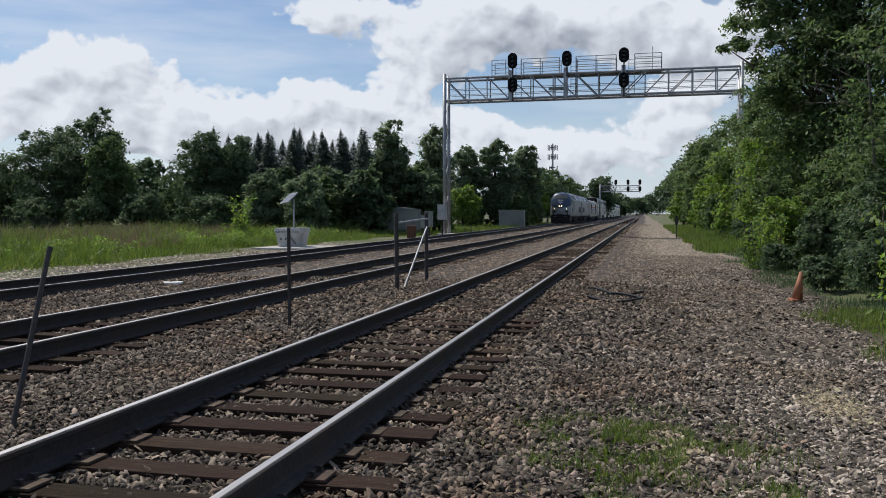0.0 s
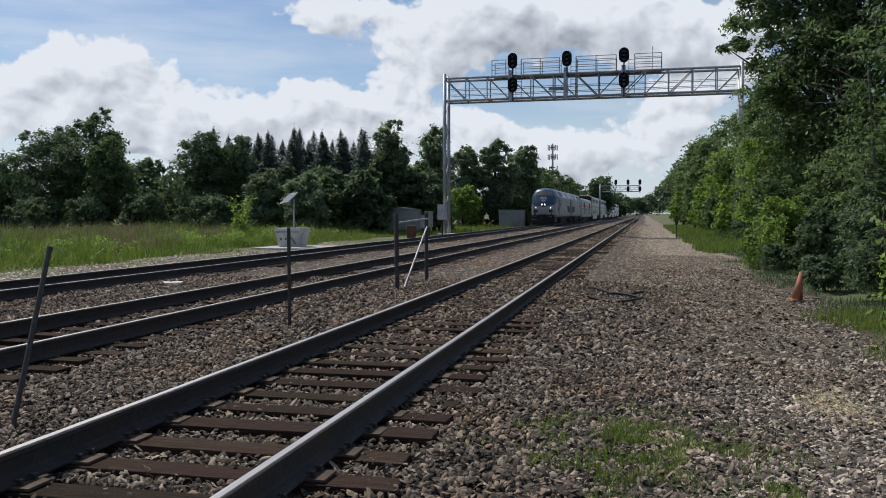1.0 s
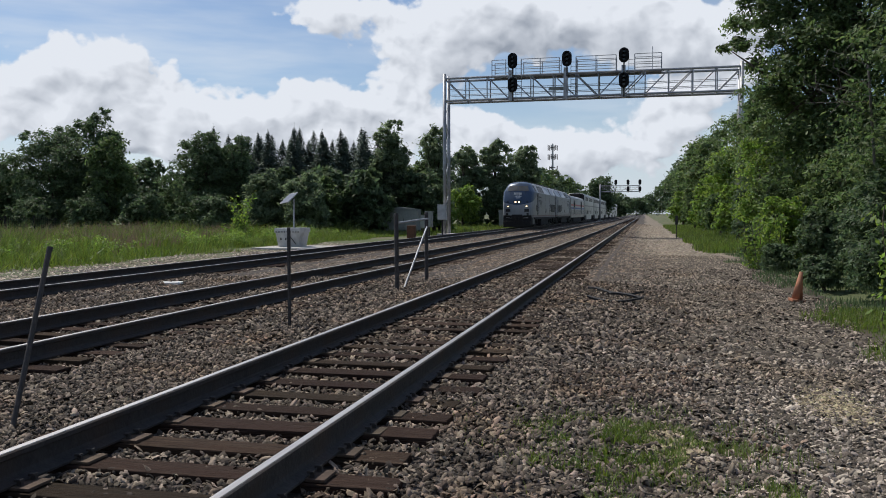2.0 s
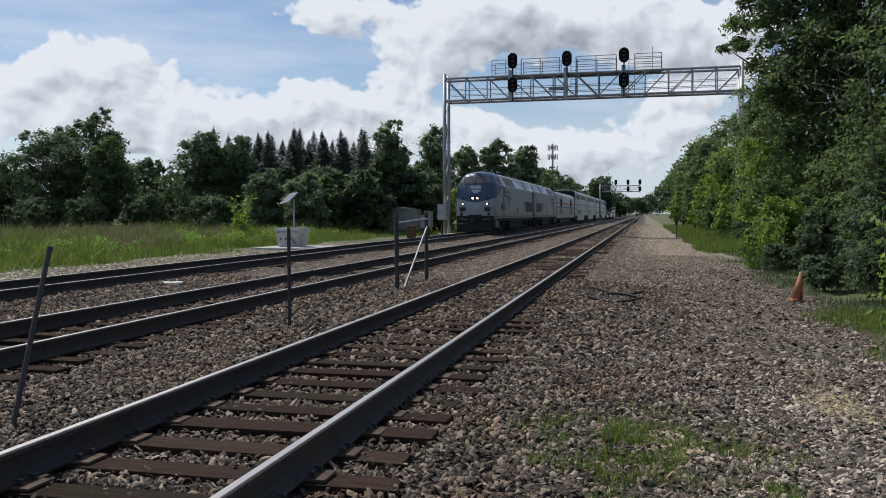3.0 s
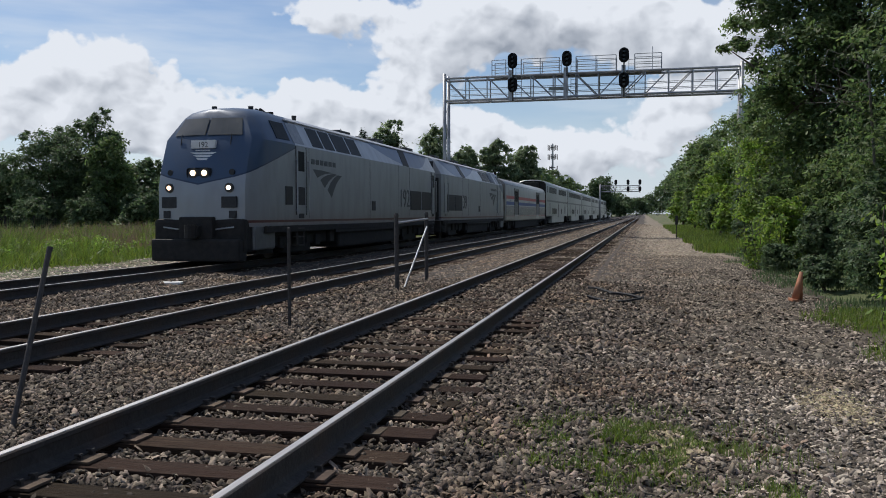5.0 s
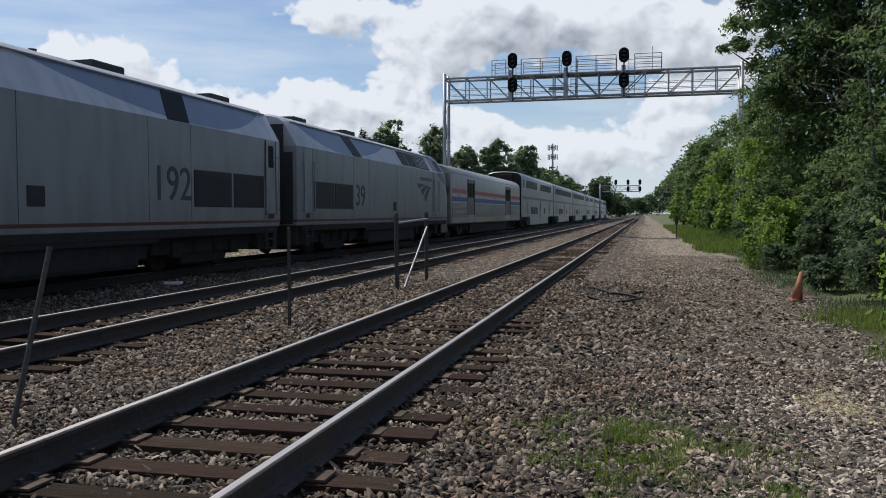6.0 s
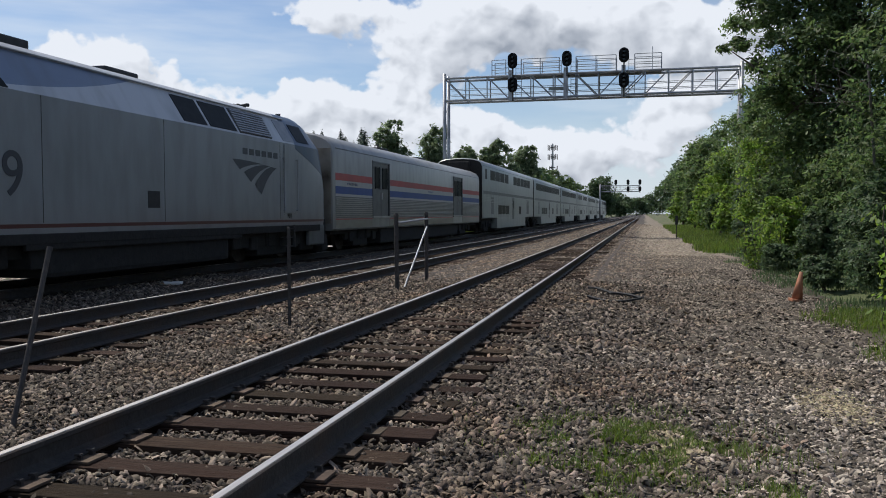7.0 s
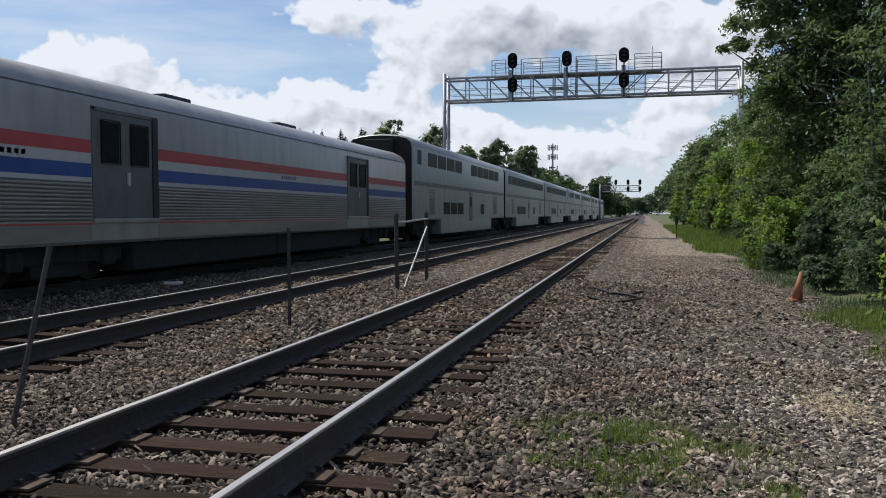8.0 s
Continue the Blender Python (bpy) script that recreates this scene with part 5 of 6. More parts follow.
M["stripe_blue"] = material("stripe_blue", ((0.022, 0.062, 0.24), (0.036, 0.085, 0.30)), 0.45, scale=3, stain=(0.03, 0.07, 0.22))
M["stripe_white"] = material("stripe_white", ((0.42, 0.42, 0.41), (0.50, 0.50, 0.49)), 0.45, scale=3)
M["flute_steel"] = material("flute_steel", ((0.24, 0.225, 0.195), (0.40, 0.38, 0.34)), 0.36, metal=0.4, scale=1.6, stretch=(1, 0.25, 1), stain=(0.20, 0.175, 0.145), stain_scale=0.8)
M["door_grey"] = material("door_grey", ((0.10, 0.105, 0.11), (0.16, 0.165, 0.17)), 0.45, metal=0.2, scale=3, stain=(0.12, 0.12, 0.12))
M["steel_end"] = material("steel_end", ((0.25, 0.22, 0.18), (0.40, 0.37, 0.32)), 0.35, metal=0.6, scale=2, stain=(0.10, 0.08, 0.06), stain_scale=1.0)
M["lamp_glow"] = material("lamp_glow", ((0.9, 0.8, 0.6), (1, 0.9, 0.7)), 0.3, emit=((1.0, 0.76, 0.48), 3.2))
M["lamp_dim"] = material("lamp_dim", ((0.9, 0.7, 0.5), (1, 0.8, 0.6)), 0.3, emit=((1.0, 0.62, 0.36), 2.4))

WHEELS = []          # wheelset and its height, turned as the train rolls


def loft(bm, rings):
    """A skin through closed rings of equal length, the ends closed."""
    vs = [[bm.verts.new(p) for p in ring] for ring in rings]
    n = len(vs[0])
    for a, b in zip(vs, vs[1:]):
        for i in range(n):
            bm.faces.new((a[i], a[(i + 1) % n], b[(i + 1) % n], b[i]))
    return vs


def bogie(vehicle, y, wheelbase, length, side=1.12):
    one("bogie_frame", vehicle, "under",
        (box, -side - 0.12, -side + 0.06, y - length / 2, y + length / 2, 0.40, 0.92, 0.05), (box, side - 0.06, side + 0.12, y - length / 2, y + length / 2, 0.40, 0.92, 0.05),
        (box, -1.0, 1.0, y - 0.3, y + 0.3, 0.30, 0.85, 0.03), (box, -side - 0.08, side + 0.08, y - length * 0.22, y + length * 0.22, 0.15, 0.55, 0.05), (box, -1.0, 1.0, y - length / 2, y + length / 2, 0.62, 0.86),
        *[(box, sx * (side + 0.06) - 0.14, sx * (side + 0.06) + 0.14, y + sy * wheelbase / 2 - 0.2, y + sy * wheelbase / 2 + 0.2, 0.33, 0.68, 0.04) for sx in (-1, 1) for sy in (-1, 1)],
        *[(tube, (sx * (side + 0.1), y + sy * 0.45, 0.42), (sx * (side + 0.1), y + sy * 0.45, 0.8), 0.11, None, 10) for sx in (-1, 1) for sy in (-1, 1)])
    for sy in (-1, 1):
        w = one("wheelset", vehicle, "wheel_steel", (tube, (-0.86, 0, 0), (0.86, 0, 0), 0.09, None, 10),
                *[(tube, (sx * 0.70, 0, 0), (sx * 0.83, 0, 0), 0.50, 0.485, 24) for sx in (-1, 1)],
                *[(tube, (sx * 0.83, 0.0, 0), (sx * 0.90, 0.0, 0), 0.16, None, 10) for sx in (-1, 1)],
                *[(box, sx * 0.835 - 0.01, sx * 0.835 + 0.01, 0.2, 0.34, -0.05, 0.05) for sx in (-1, 1)])
        w.location = (0, y + sy * wheelbase / 2, 0.5)


BAND = ((1.535, 3.39), (1.13, 4.12))       # lower and upper edge of the sloping roof band


def on_band(bm, sx, y0, y1, t0, t1, out=0.012, thick=0.03, slant=0.36):
    (xa, za), (xb, zb) = BAND
    nx, nz = (zb - za), (xa - xb)
    ln = math.hypot(nx, nz)
    nx, nz = nx / ln, nz / ln
    pts = []
    for o in (out - thick, out):
        for y, t in ((y0, t0), (y1, t0), (y1, t1), (y0, t1)):
            pts.append(bm.verts.new((sx * (xa + (xb - xa) * t + nx * o), y + slant * t, za + (zb - za) * t + nz * o)))
    for q in ((0, 1, 2, 3), (4, 5, 6, 7), (0, 1, 5, 4), (1, 2, 6, 5), (2, 3, 7, 6), (3, 0, 4, 7)):
        bm.faces.new([pts[i] for i in q])


def text_mesh(body, size, mat, parent, m, name, label, thick=0.006):
    cu = bpy.data.curves.new("text", "FONT")
    cu.body, cu.size, cu.extrude, cu.align_x = body, size, thick, "CENTER"
    ob = bpy.data.objects.new("text", cu)
    me = bpy.data.meshes.new_from_object(ob)
    out = finish(name, me, mat, parent, label)
    out.matrix_basis = m
    bpy.data.objects.remove(ob)
    return out


def swoosh(bm, x, ya, yb, z0, z1):
    """Three bands that bend up from a slanting wide end to a narrow one: the operator's mark as plain shapes."""
    at = lambda u, v: (x, ya + (yb - ya) * u, z1 + (z0 - z1) * v)
    for k in range(3):
        wide = ((0.24 * k, 0.03 + 0.345 * k), (0.15 + 0.24 * k, 0.31 + 0.345 * k))
        slim = ((0.58 + 0.14 * k, 0.07 + 0.03 * k), (0.68 + 0.16 * k, 0.09 + 0.035 * k))
        rows = []
        for (wu, wv), (su, sv) in zip(wide, slim):
            cu, cv = wu + (su - wu) * 0.42, sv + (wv - sv) * 0.30 - 0.05
            rows.append([bm.verts.new(at(wu * (1 - q) ** 2 + cu * 2 * q * (1 - q) + su * q * q, wv * (1 - q) ** 2 + cv * 2 * q * (1 - q) + sv * q * q)) for q in [i / 8 for i in range(9)]])
        for i in range(8):
            bm.faces.new((rows[0][i], rows[0][i + 1], rows[1][i + 1], rows[1][i]))


LOCO_LEN = 20.45


def locomotive():
    L = empty("locomotive")
    prof = [(1.50, 0.98), (1.535, 1.15), (1.535, 1.6), (1.535, 2.1), (1.535, 2.45), (1.535, 2.85), (1.535, 3.39), (1.40, 3.633), (1.265, 3.877), (1.13, 4.12), (0.95, 4.28), (0.62, 4.37), (0.25, 4.41)]
    ring_of = lambda w, top, fn: [(sx * px * w, fn(pz), pz if pz < 3.39 else 3.39 + (pz - 3.39) * top) for sx, pts in ((1, prof), (-1, prof[::-1])) for px, pz in pts]
    rake = lambda z: 0.0 if z < 2.0 else 0.30 * (z - 2.0) ** 1.35
    bm = bmesh.new()
    rings = []
    for y, w, top, k in ((0.20, 0.84, 0.86, 1.0), (0.42, 0.925, 0.92, 1.0), (0.85, 0.975, 0.97, 0.9), (1.6, 1.0, 1.01, 0.6), (2.8, 1.0, 1.0, 0.0), (6, 1, 1, 0), (10, 1, 1, 0), (14, 1, 1, 0), (18, 1, 1, 0), (LOCO_LEN - 0.25, 1.0, 1.0, 0), (LOCO_LEN, 0.96, 0.94, 0)):
        rings.append(ring_of(w, top, lambda z, y=y, k=k: y + k * rake(z)))
    vs = loft(bm, rings)
    # bulging front: rows across the nose at each height
    half = len(prof)
    first = vs[0]
    prev = None
    for i in range(half):
        a, b = first[i], first[2 * half - 1 - i]
        row = [a]
        for t in (0.2, 0.4, 0.6, 0.8):
            p = a.co.lerp(b.co, t)
            p.y -= 0.20 * (1 - (2 * t - 1) ** 2)
            row.append(bm.verts.new(p))
        row.append(b)
        if prev:
            for j in range(5):
                bm.faces.new((prev[j], prev[j + 1], row[j + 1], row[j]))
        prev = row
    bm.faces.new(vs[-1])
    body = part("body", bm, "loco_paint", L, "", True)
    mod = body.modifiers.new("edges", "EDGE_SPLIT")
    mod.split_angle = radians(28)
    # nose glass, following the rake
    def face_y(x, z):
        pz = z if z < 3.39 else 3.39 + (z - 3.39) / 0.86
        hw = 0.84 * float(np.interp(pz, [q for _, q in prof], [q for q, _ in prof]))
        return 0.20 + rake(pz) - 0.20 * (1 - min(1, abs(x) / hw) ** 2)

    for x0, x1 in ((-1.02, -0.03), (0.03, 1.02)):
        bm = bmesh.new()
        cols = []
        for k in range(6):
            x = x0 + (x1 - x0) * k / 5
            cols.append([bm.verts.new((x * (1 - 0.05 * q), face_y(x * (1 - 0.05 * q), 3.50 + 0.165 * q) - 0.03 + 0.02 * d, 3.50 + 0.165 * q)) for d in (0, 1) for q in range(4)])
        for a, b in zip(cols, cols[1:]):
            for q in range(3):
                bm.faces.new((a[q], b[q], b[q + 1], a[q + 1])), bm.faces.new((a[4 + q], a[5 + q], b[5 + q], b[4 + q]))
        part("windscreen", bm, "windscreen", L)
    for sx in (-1, 1):
        one("cab_window", L, "glass", (on_band, sx, 1.80, 2.70, 0.14, 0.86, 0.012, 0.03, 0.15))
        one("cab_panel", L, "louvre", (on_band, sx, 2.95, 3.75, 0.08, 0.92, 0.008, 0.03, 0.10))
        for y0, y1 in ((6.55, 7.9), (8.05, 9.1)):
            one("roof_window", L, "glass", (on_band, sx, y0, y1, 0.08, 0.92, 0.012, 0.03, 0.10))
        one("roof_window", L, "glass", (on_band, sx, 14.55, 15.45, 0.02, 0.98))
        if sx > 0:
            for y0, y1 in ((4.45, 5.35), (5.5, 6.4)):
                one("roof_window", L, "glass", (on_band, sx, y0, y1, 0.08, 0.92, 0.012, 0.03, 0.10))
        else:
            one("louvre_back", L, "grille", (on_band, sx, 4.5, 6.4, 0.06, 0.94, 0.006, 0.03, 0.10))
            one("louvre", L, "louvre", *[(on_band, sx, 4.5, 6.4, 0.10 + 0.092 * k, 0.155 + 0.092 * k, 0.035, 0.03, 0.02) for k in range(9)])
        one("roof_gutter", L, "louvre", (tube, (sx * 1.135, 3.0, 4.15), (sx * 1.135, LOCO_LEN - 0.3, 4.15), 0.022, None, 6))
        X = 1.535
        for y0, y1 in ((15.62, 17.38), (17.5, 19.25)):
            gr = one("grille", L, "grille", (box, sx * X - 0.02, sx * X + 0.02, y0, y1, 1.50, 2.36, 0.008))
            for k in range(9):
                z = 1.54 + 0.086 * k
                one("grille_slat", gr, "grille", (box, sx * X, sx * X + 0.034, y0 + 0.05, y1 - 0.05, z, z + 0.03))
        one("grille_post", L, "louvre", (box, sx * X, sx * X + 0.03, 17.40, 17.48, 1.50, 2.36))
        for y0, y1 in ((19.42, 20.02), (3.05, 3.78)):
            d = one("door", L, "loco_paint", (box, sx * X - 0.02, sx * X + 0.012, y0, y1, 1.36, 3.34, 0.01))
            one("door_window", d, "glass", (box, sx * X - 0.01, sx * X + 0.02, y0 + 0.14, y1 - 0.14, 2.62, 3.22, 0.006))
            one("door_gap", d, "grille", *[(box, sx * X, sx * X + 0.016, y - 0.012, y + 0.012, 1.30, 3.36) for y in (y0 - 0.02, y1 + 0.02)])
            one("step_pocket", d, "grille", (box, sx * X, sx * X + 0.02, (y0 + y1) / 2 - 0.17, (y0 + y1) / 2 + 0.17, 1.20, 1.34))
            for y in (y0 - 0.10, y1 + 0.10):
                one("handrail", L, "galv", (tube, (sx * (X + 0.07), y, 1.42), (sx * (X + 0.07), y, 2.95), 0.020, None, 6), (tube, (sx * X, y, 1.44), (sx * (X + 0.07), y, 1.44), 0.015, None, 6), (tube, (sx * X, y, 2.93), (sx * (X + 0.07), y, 2.93), 0.015, None, 6))
            ym = (y0 + y1) / 2
            one("step_ladder", L, "post_steel", *[(box, sx * (X - 0.10) - 0.1, sx * (X - 0.10) + 0.1, ym - 0.22, ym + 0.22, z, z + 0.035) for z in (0.36, 0.62, 0.88)],
                (box, sx * X - 0.06, sx * X - 0.02, ym - 0.26, ym - 0.22, 0.34, 1.0), (box, sx * X - 0.06, sx * X - 0.02, ym + 0.22, ym + 0.26, 0.34, 1.0))
        one("side_hatch", L, "grille", (box, sx * X - 0.01, sx * X + 0.012, 10.2, 10.64, 1.46, 1.82, 0.004))
        if sx > 0:
            for y in (2.50, 3.42):
                one("side_vent", L, "grille", (box, sx * X - 0.01, sx * X + 0.022, y - 0.24, y + 0.24, 1.60, 2.14, 0.004))
        else:
            one("side_vent", L, "grille", (box, sx * X - 0.01, sx * X + 0.022, 3.22, 3.60, 1.88, 2.06, 0.004))
        for y in (4.05, 10.0, 13.8, 15.5, 19.34):
            one("panel_seam", L, "grille", (box, sx * X - 0.004, sx * X + 0.003, y - 0.006, y + 0.006, 1.18, 3.38))
        bm = bmesh.new()
        swoosh(bm, sx * (X + 0.008), *((4.32, 6.92) if sx > 0 else (6.92, 4.30)), 1.86, 2.76)
        part("emblem", bm, "logo_grey", L, "dark grey curved emblem of three bands")
        for k in range(6):
            one("lettering_bar", L, "logo_grey", (box, sx * X - 0.005, sx * X + 0.007, 4.22 + k * 0.37, 4.22 + k * 0.37 + 0.27, 2.89, 3.05))
        one("side_skirt", L, "under", (box, sx * 1.47 - 0.04, sx * 1.47 + 0.04, 6.4, 14.2, 0.70, 0.985, 0.02))
        one("pilot_skirt", L, "door_grey", (box, sx * 1.38 - 0.06, sx * 1.38 + 0.06, 0.45, 1.75, 0.34, 0.985, 0.05))
        one("sill", L, "under", (box, sx * 1.42 - 0.1, sx * 1.42 + 0.1, 1.0, LOCO_LEN - 0.3, 0.80, 0.99, 0.02))
        # lower corner lamps and vents on the nose
        dl = one("ditch_light", L, "lamp_dim" if sx < 0 else "lamp_glow", (tube, (sx * 0.89, face_y(0.89, 2.04) - 0.005, 2.04), (sx * 0.89, face_y(0.89, 2.04) - 0.06, 2.04), 0.065, None, 14))
        one("lamp_rim", dl, "grille", (tube, (sx * 0.89, face_y(0.89, 2.04) + 0.02, 2.04), (sx * 0.89, face_y(0.89, 2.04) - 0.04, 2.04), 0.125, None, 14))
        one("nose_grille", L, "grille", (box, sx * 0.89 - 0.22, sx * 0.89 + 0.22, face_y(0.89, 1.6) - 0.05, face_y(0.89, 1.6) + 0.03, 1.50, 1.80, 0.01))
        one("nose_slot", L, "grille", (box, sx * 0.98 - 0.10, sx * 0.98 + 0.10, face_y(0.98, 1.3) - 0.05, face_y(0.98, 1.3) + 0.03, 1.22, 1.42, 0.01))
        one("wiper", L, "grille", (tube, (sx * 0.75, face_y(0.75, 3.3) - 0.03, 3.22), (sx * 0.75, face_y(0.75, 3.48) - 0.05, 3.52), 0.014, None, 5))
        hl = one("headlight", L, "lamp_glow", (tube, (sx * 0.17, face_y(0.17, 2.44) + 0.0, 2.44), (sx * 0.17, face_y(0.17, 2.44) - 0.05, 2.44), 0.078, None, 14))
        one("lamp_rim", hl, "grille", (tube, (sx * 0.17, face_y(0.17, 2.44) + 0.03, 2.44), (sx * 0.17, face_y(0.17, 2.44) - 0.03, 2.44), 0.15, None, 14))
        one("marker_lamp", L, "grille", (tube, (sx * 0.92, face_y(0.92, 2.46) + 0.03, 2.46), (sx * 0.92, face_y(0.92, 2.46) - 0.03, 2.46), 0.08, None, 12))
        one("grab_iron", L, "galv", (tube, (sx * 0.55, -0.05, 0.92), (sx * 1.05, 0.02, 0.98), 0.02, None, 6))
    one("number_board", L, "logo_white", (box, -0.36, 0.36, face_y(0, 3.22) - 0.07, face_y(0, 3.22) + 0.06, 3.12, 3.34, 0.01))
    one("headlight_housing", L, "grille", (box, -0.36, 0.36, face_y(0.3, 2.44) - 0.03, face_y(0, 2.44) + 0.06, 2.30, 2.58, 0.09))
    one("nose_lettering_bar", L, "logo_white", *[(box, -0.22 + 0.075 * k, -0.165 + 0.075 * k, face_y(0, 3.06) - 0.012, face_y(0, 3.06) + 0.03, 3.045, 3.08) for k in range(6)])
    bm = bmesh.new()
    for k, (w, z) in enumerate(((0.42, 3.01), (0.31, 2.93), (0.20, 2.85))):
        y = face_y(0, z) - 0.012
        q = [bm.verts.new(p) for p in ((-w * 0.9, y, z), (w, y + 0.02, z), (w * 0.72, y, z - 0.055), (-w * 0.45, y, z - 0.055))]
        bm.faces.new(q)
    part("nose_emblem", bm, "logo_white", L, "white emblem of slanting bars")
    one("pilot", L, "under", (box, -1.34, 1.34, 0.02, 0.9, 0.28, 1.20, 0.10), (box, -1.30, 1.30, -0.22, 0.3, 0.06, 0.66, 0.08), (box, -0.5, 0.5, -0.14, 0.2, 0.6, 1.26, 0.05), (box, -1.25, 1.25, 0.9, 2.0, 0.2, 1.0, 0.05))
    one("coupler", L, "under", (box, -0.18, 0.18, -0.38, 0.3, 0.72, 1.02, 0.04), (tube, (0, -0.38, 0.7), (0, -0.38, 1.04), 0.16, None, 10))
    one("rear_buffer", L, "under", (box, -1.40, 1.40, LOCO_LEN - 0.4, LOCO_LEN - 0.04, 0.35, 1.0, 0.05), (box, -0.45, 0.45, LOCO_LEN - 0.02, LOCO_LEN + 0.30, 0.8, 3.2, 0.06), (box, -0.15, 0.15, LOCO_LEN - 0.1, LOCO_LEN + 0.42, 0.7, 1.0, 0.03))
    # Dark panel added over the silver end so the coupling gap reads dark.
    one("rear_end_panel", L, "grille", (box, -1.36, 1.36, LOCO_LEN + 0.006, LOCO_LEN + 0.05, 1.02, 3.20, 0.01), (box, -1.06, 1.06, LOCO_LEN + 0.006, LOCO_LEN + 0.05, 3.20, 4.05, 0.01), label="dark panel across the rear end of the locomotive")
    one("fuel_tank", L, "under", (box, -1.42, 1.42, 6.9, 13.6, 0.18, 0.98, 0.10))
    one("underframe", L, "under", (box, -1.2, 1.2, 0.5, LOCO_LEN - 0.4, 0.55, 1.06), (box, -0.6, 0.6, 2.2, 5.6, 0.16, 0.6, 0.05), (box, -0.6, 0.6, 14.9, 18.3, 0.16, 0.6, 0.05), (box, -1.38, 1.38, 6.2, 6.6, 0.4, 0.98, 0.04), (box, -1.38, 1.38, 13.5, 13.95, 0.36, 0.98, 0.04), (box, -1.38, 1.38, 1.0, 1.6, 0.36, 0.98, 0.04), (box, -1.38, 1.38, LOCO_LEN - 1.3, LOCO_LEN - 0.5, 0.36, 0.98, 0.04))
    for y0, y1, w, z in ((2.5, 3.0, 0.30, 4.46), (9.4, 10.6, 0.55, 4.50), (13.1, 14.2, 0.75, 4.50), (17.9, 18.9, 0.75, 4.48)):
        one("roof_hatch", L, "grille", (box, -w, w, y0, y1, 4.25, z, 0.05))
    one("horn", L, "under", *[(tube, (0.15 * k, 3.9, 4.50), (0.15 * k, 3.55, 4.54), 0.025, 0.06, 8) for k in (-2, 0, 1)], (box, -0.4, 0.4, 3.85, 3.95, 4.35, 4.51))
    for x, y in ((-0.5, 1.9), (0.55, 2.1), (0.8, 4.6), (0.0, 11.2), (0.4, 11.8)):
        one("roof_cap", L, "grille", (tube, (x, y, 4.25), (x, y, 4.46), 0.06, 0.08, 10))
    bogie(L, 3.9, 2.74, 4.6)
    bogie(L, 16.6, 2.74, 4.6)
    return L


def shell(bm, length, prof, nose=0.12):
    """A coach body: one cross-section drawn along its length, eased at the ends."""
    ring = lambda y, s: [(sx * px * s, y, 0.95 + (pz - 0.95) * (0.5 + 0.5 * s)) for sx, pts in ((1, prof), (-1, prof[::-1])) for px, pz in pts]
    vs = loft(bm, [ring(0, 0.965), ring(nose, 1.0), ring(length / 2, 1.0), ring(length - nose, 1.0), ring(length, 0.965)])
    bm.faces.new(vs[0][::-1]), bm.faces.new(vs[-1])


def soft(body, angle=30):
    for p in body.data.polygons:
        p.use_smooth = True
    body.modifiers.new("edges", "EDGE_SPLIT").split_angle = radians(angle)


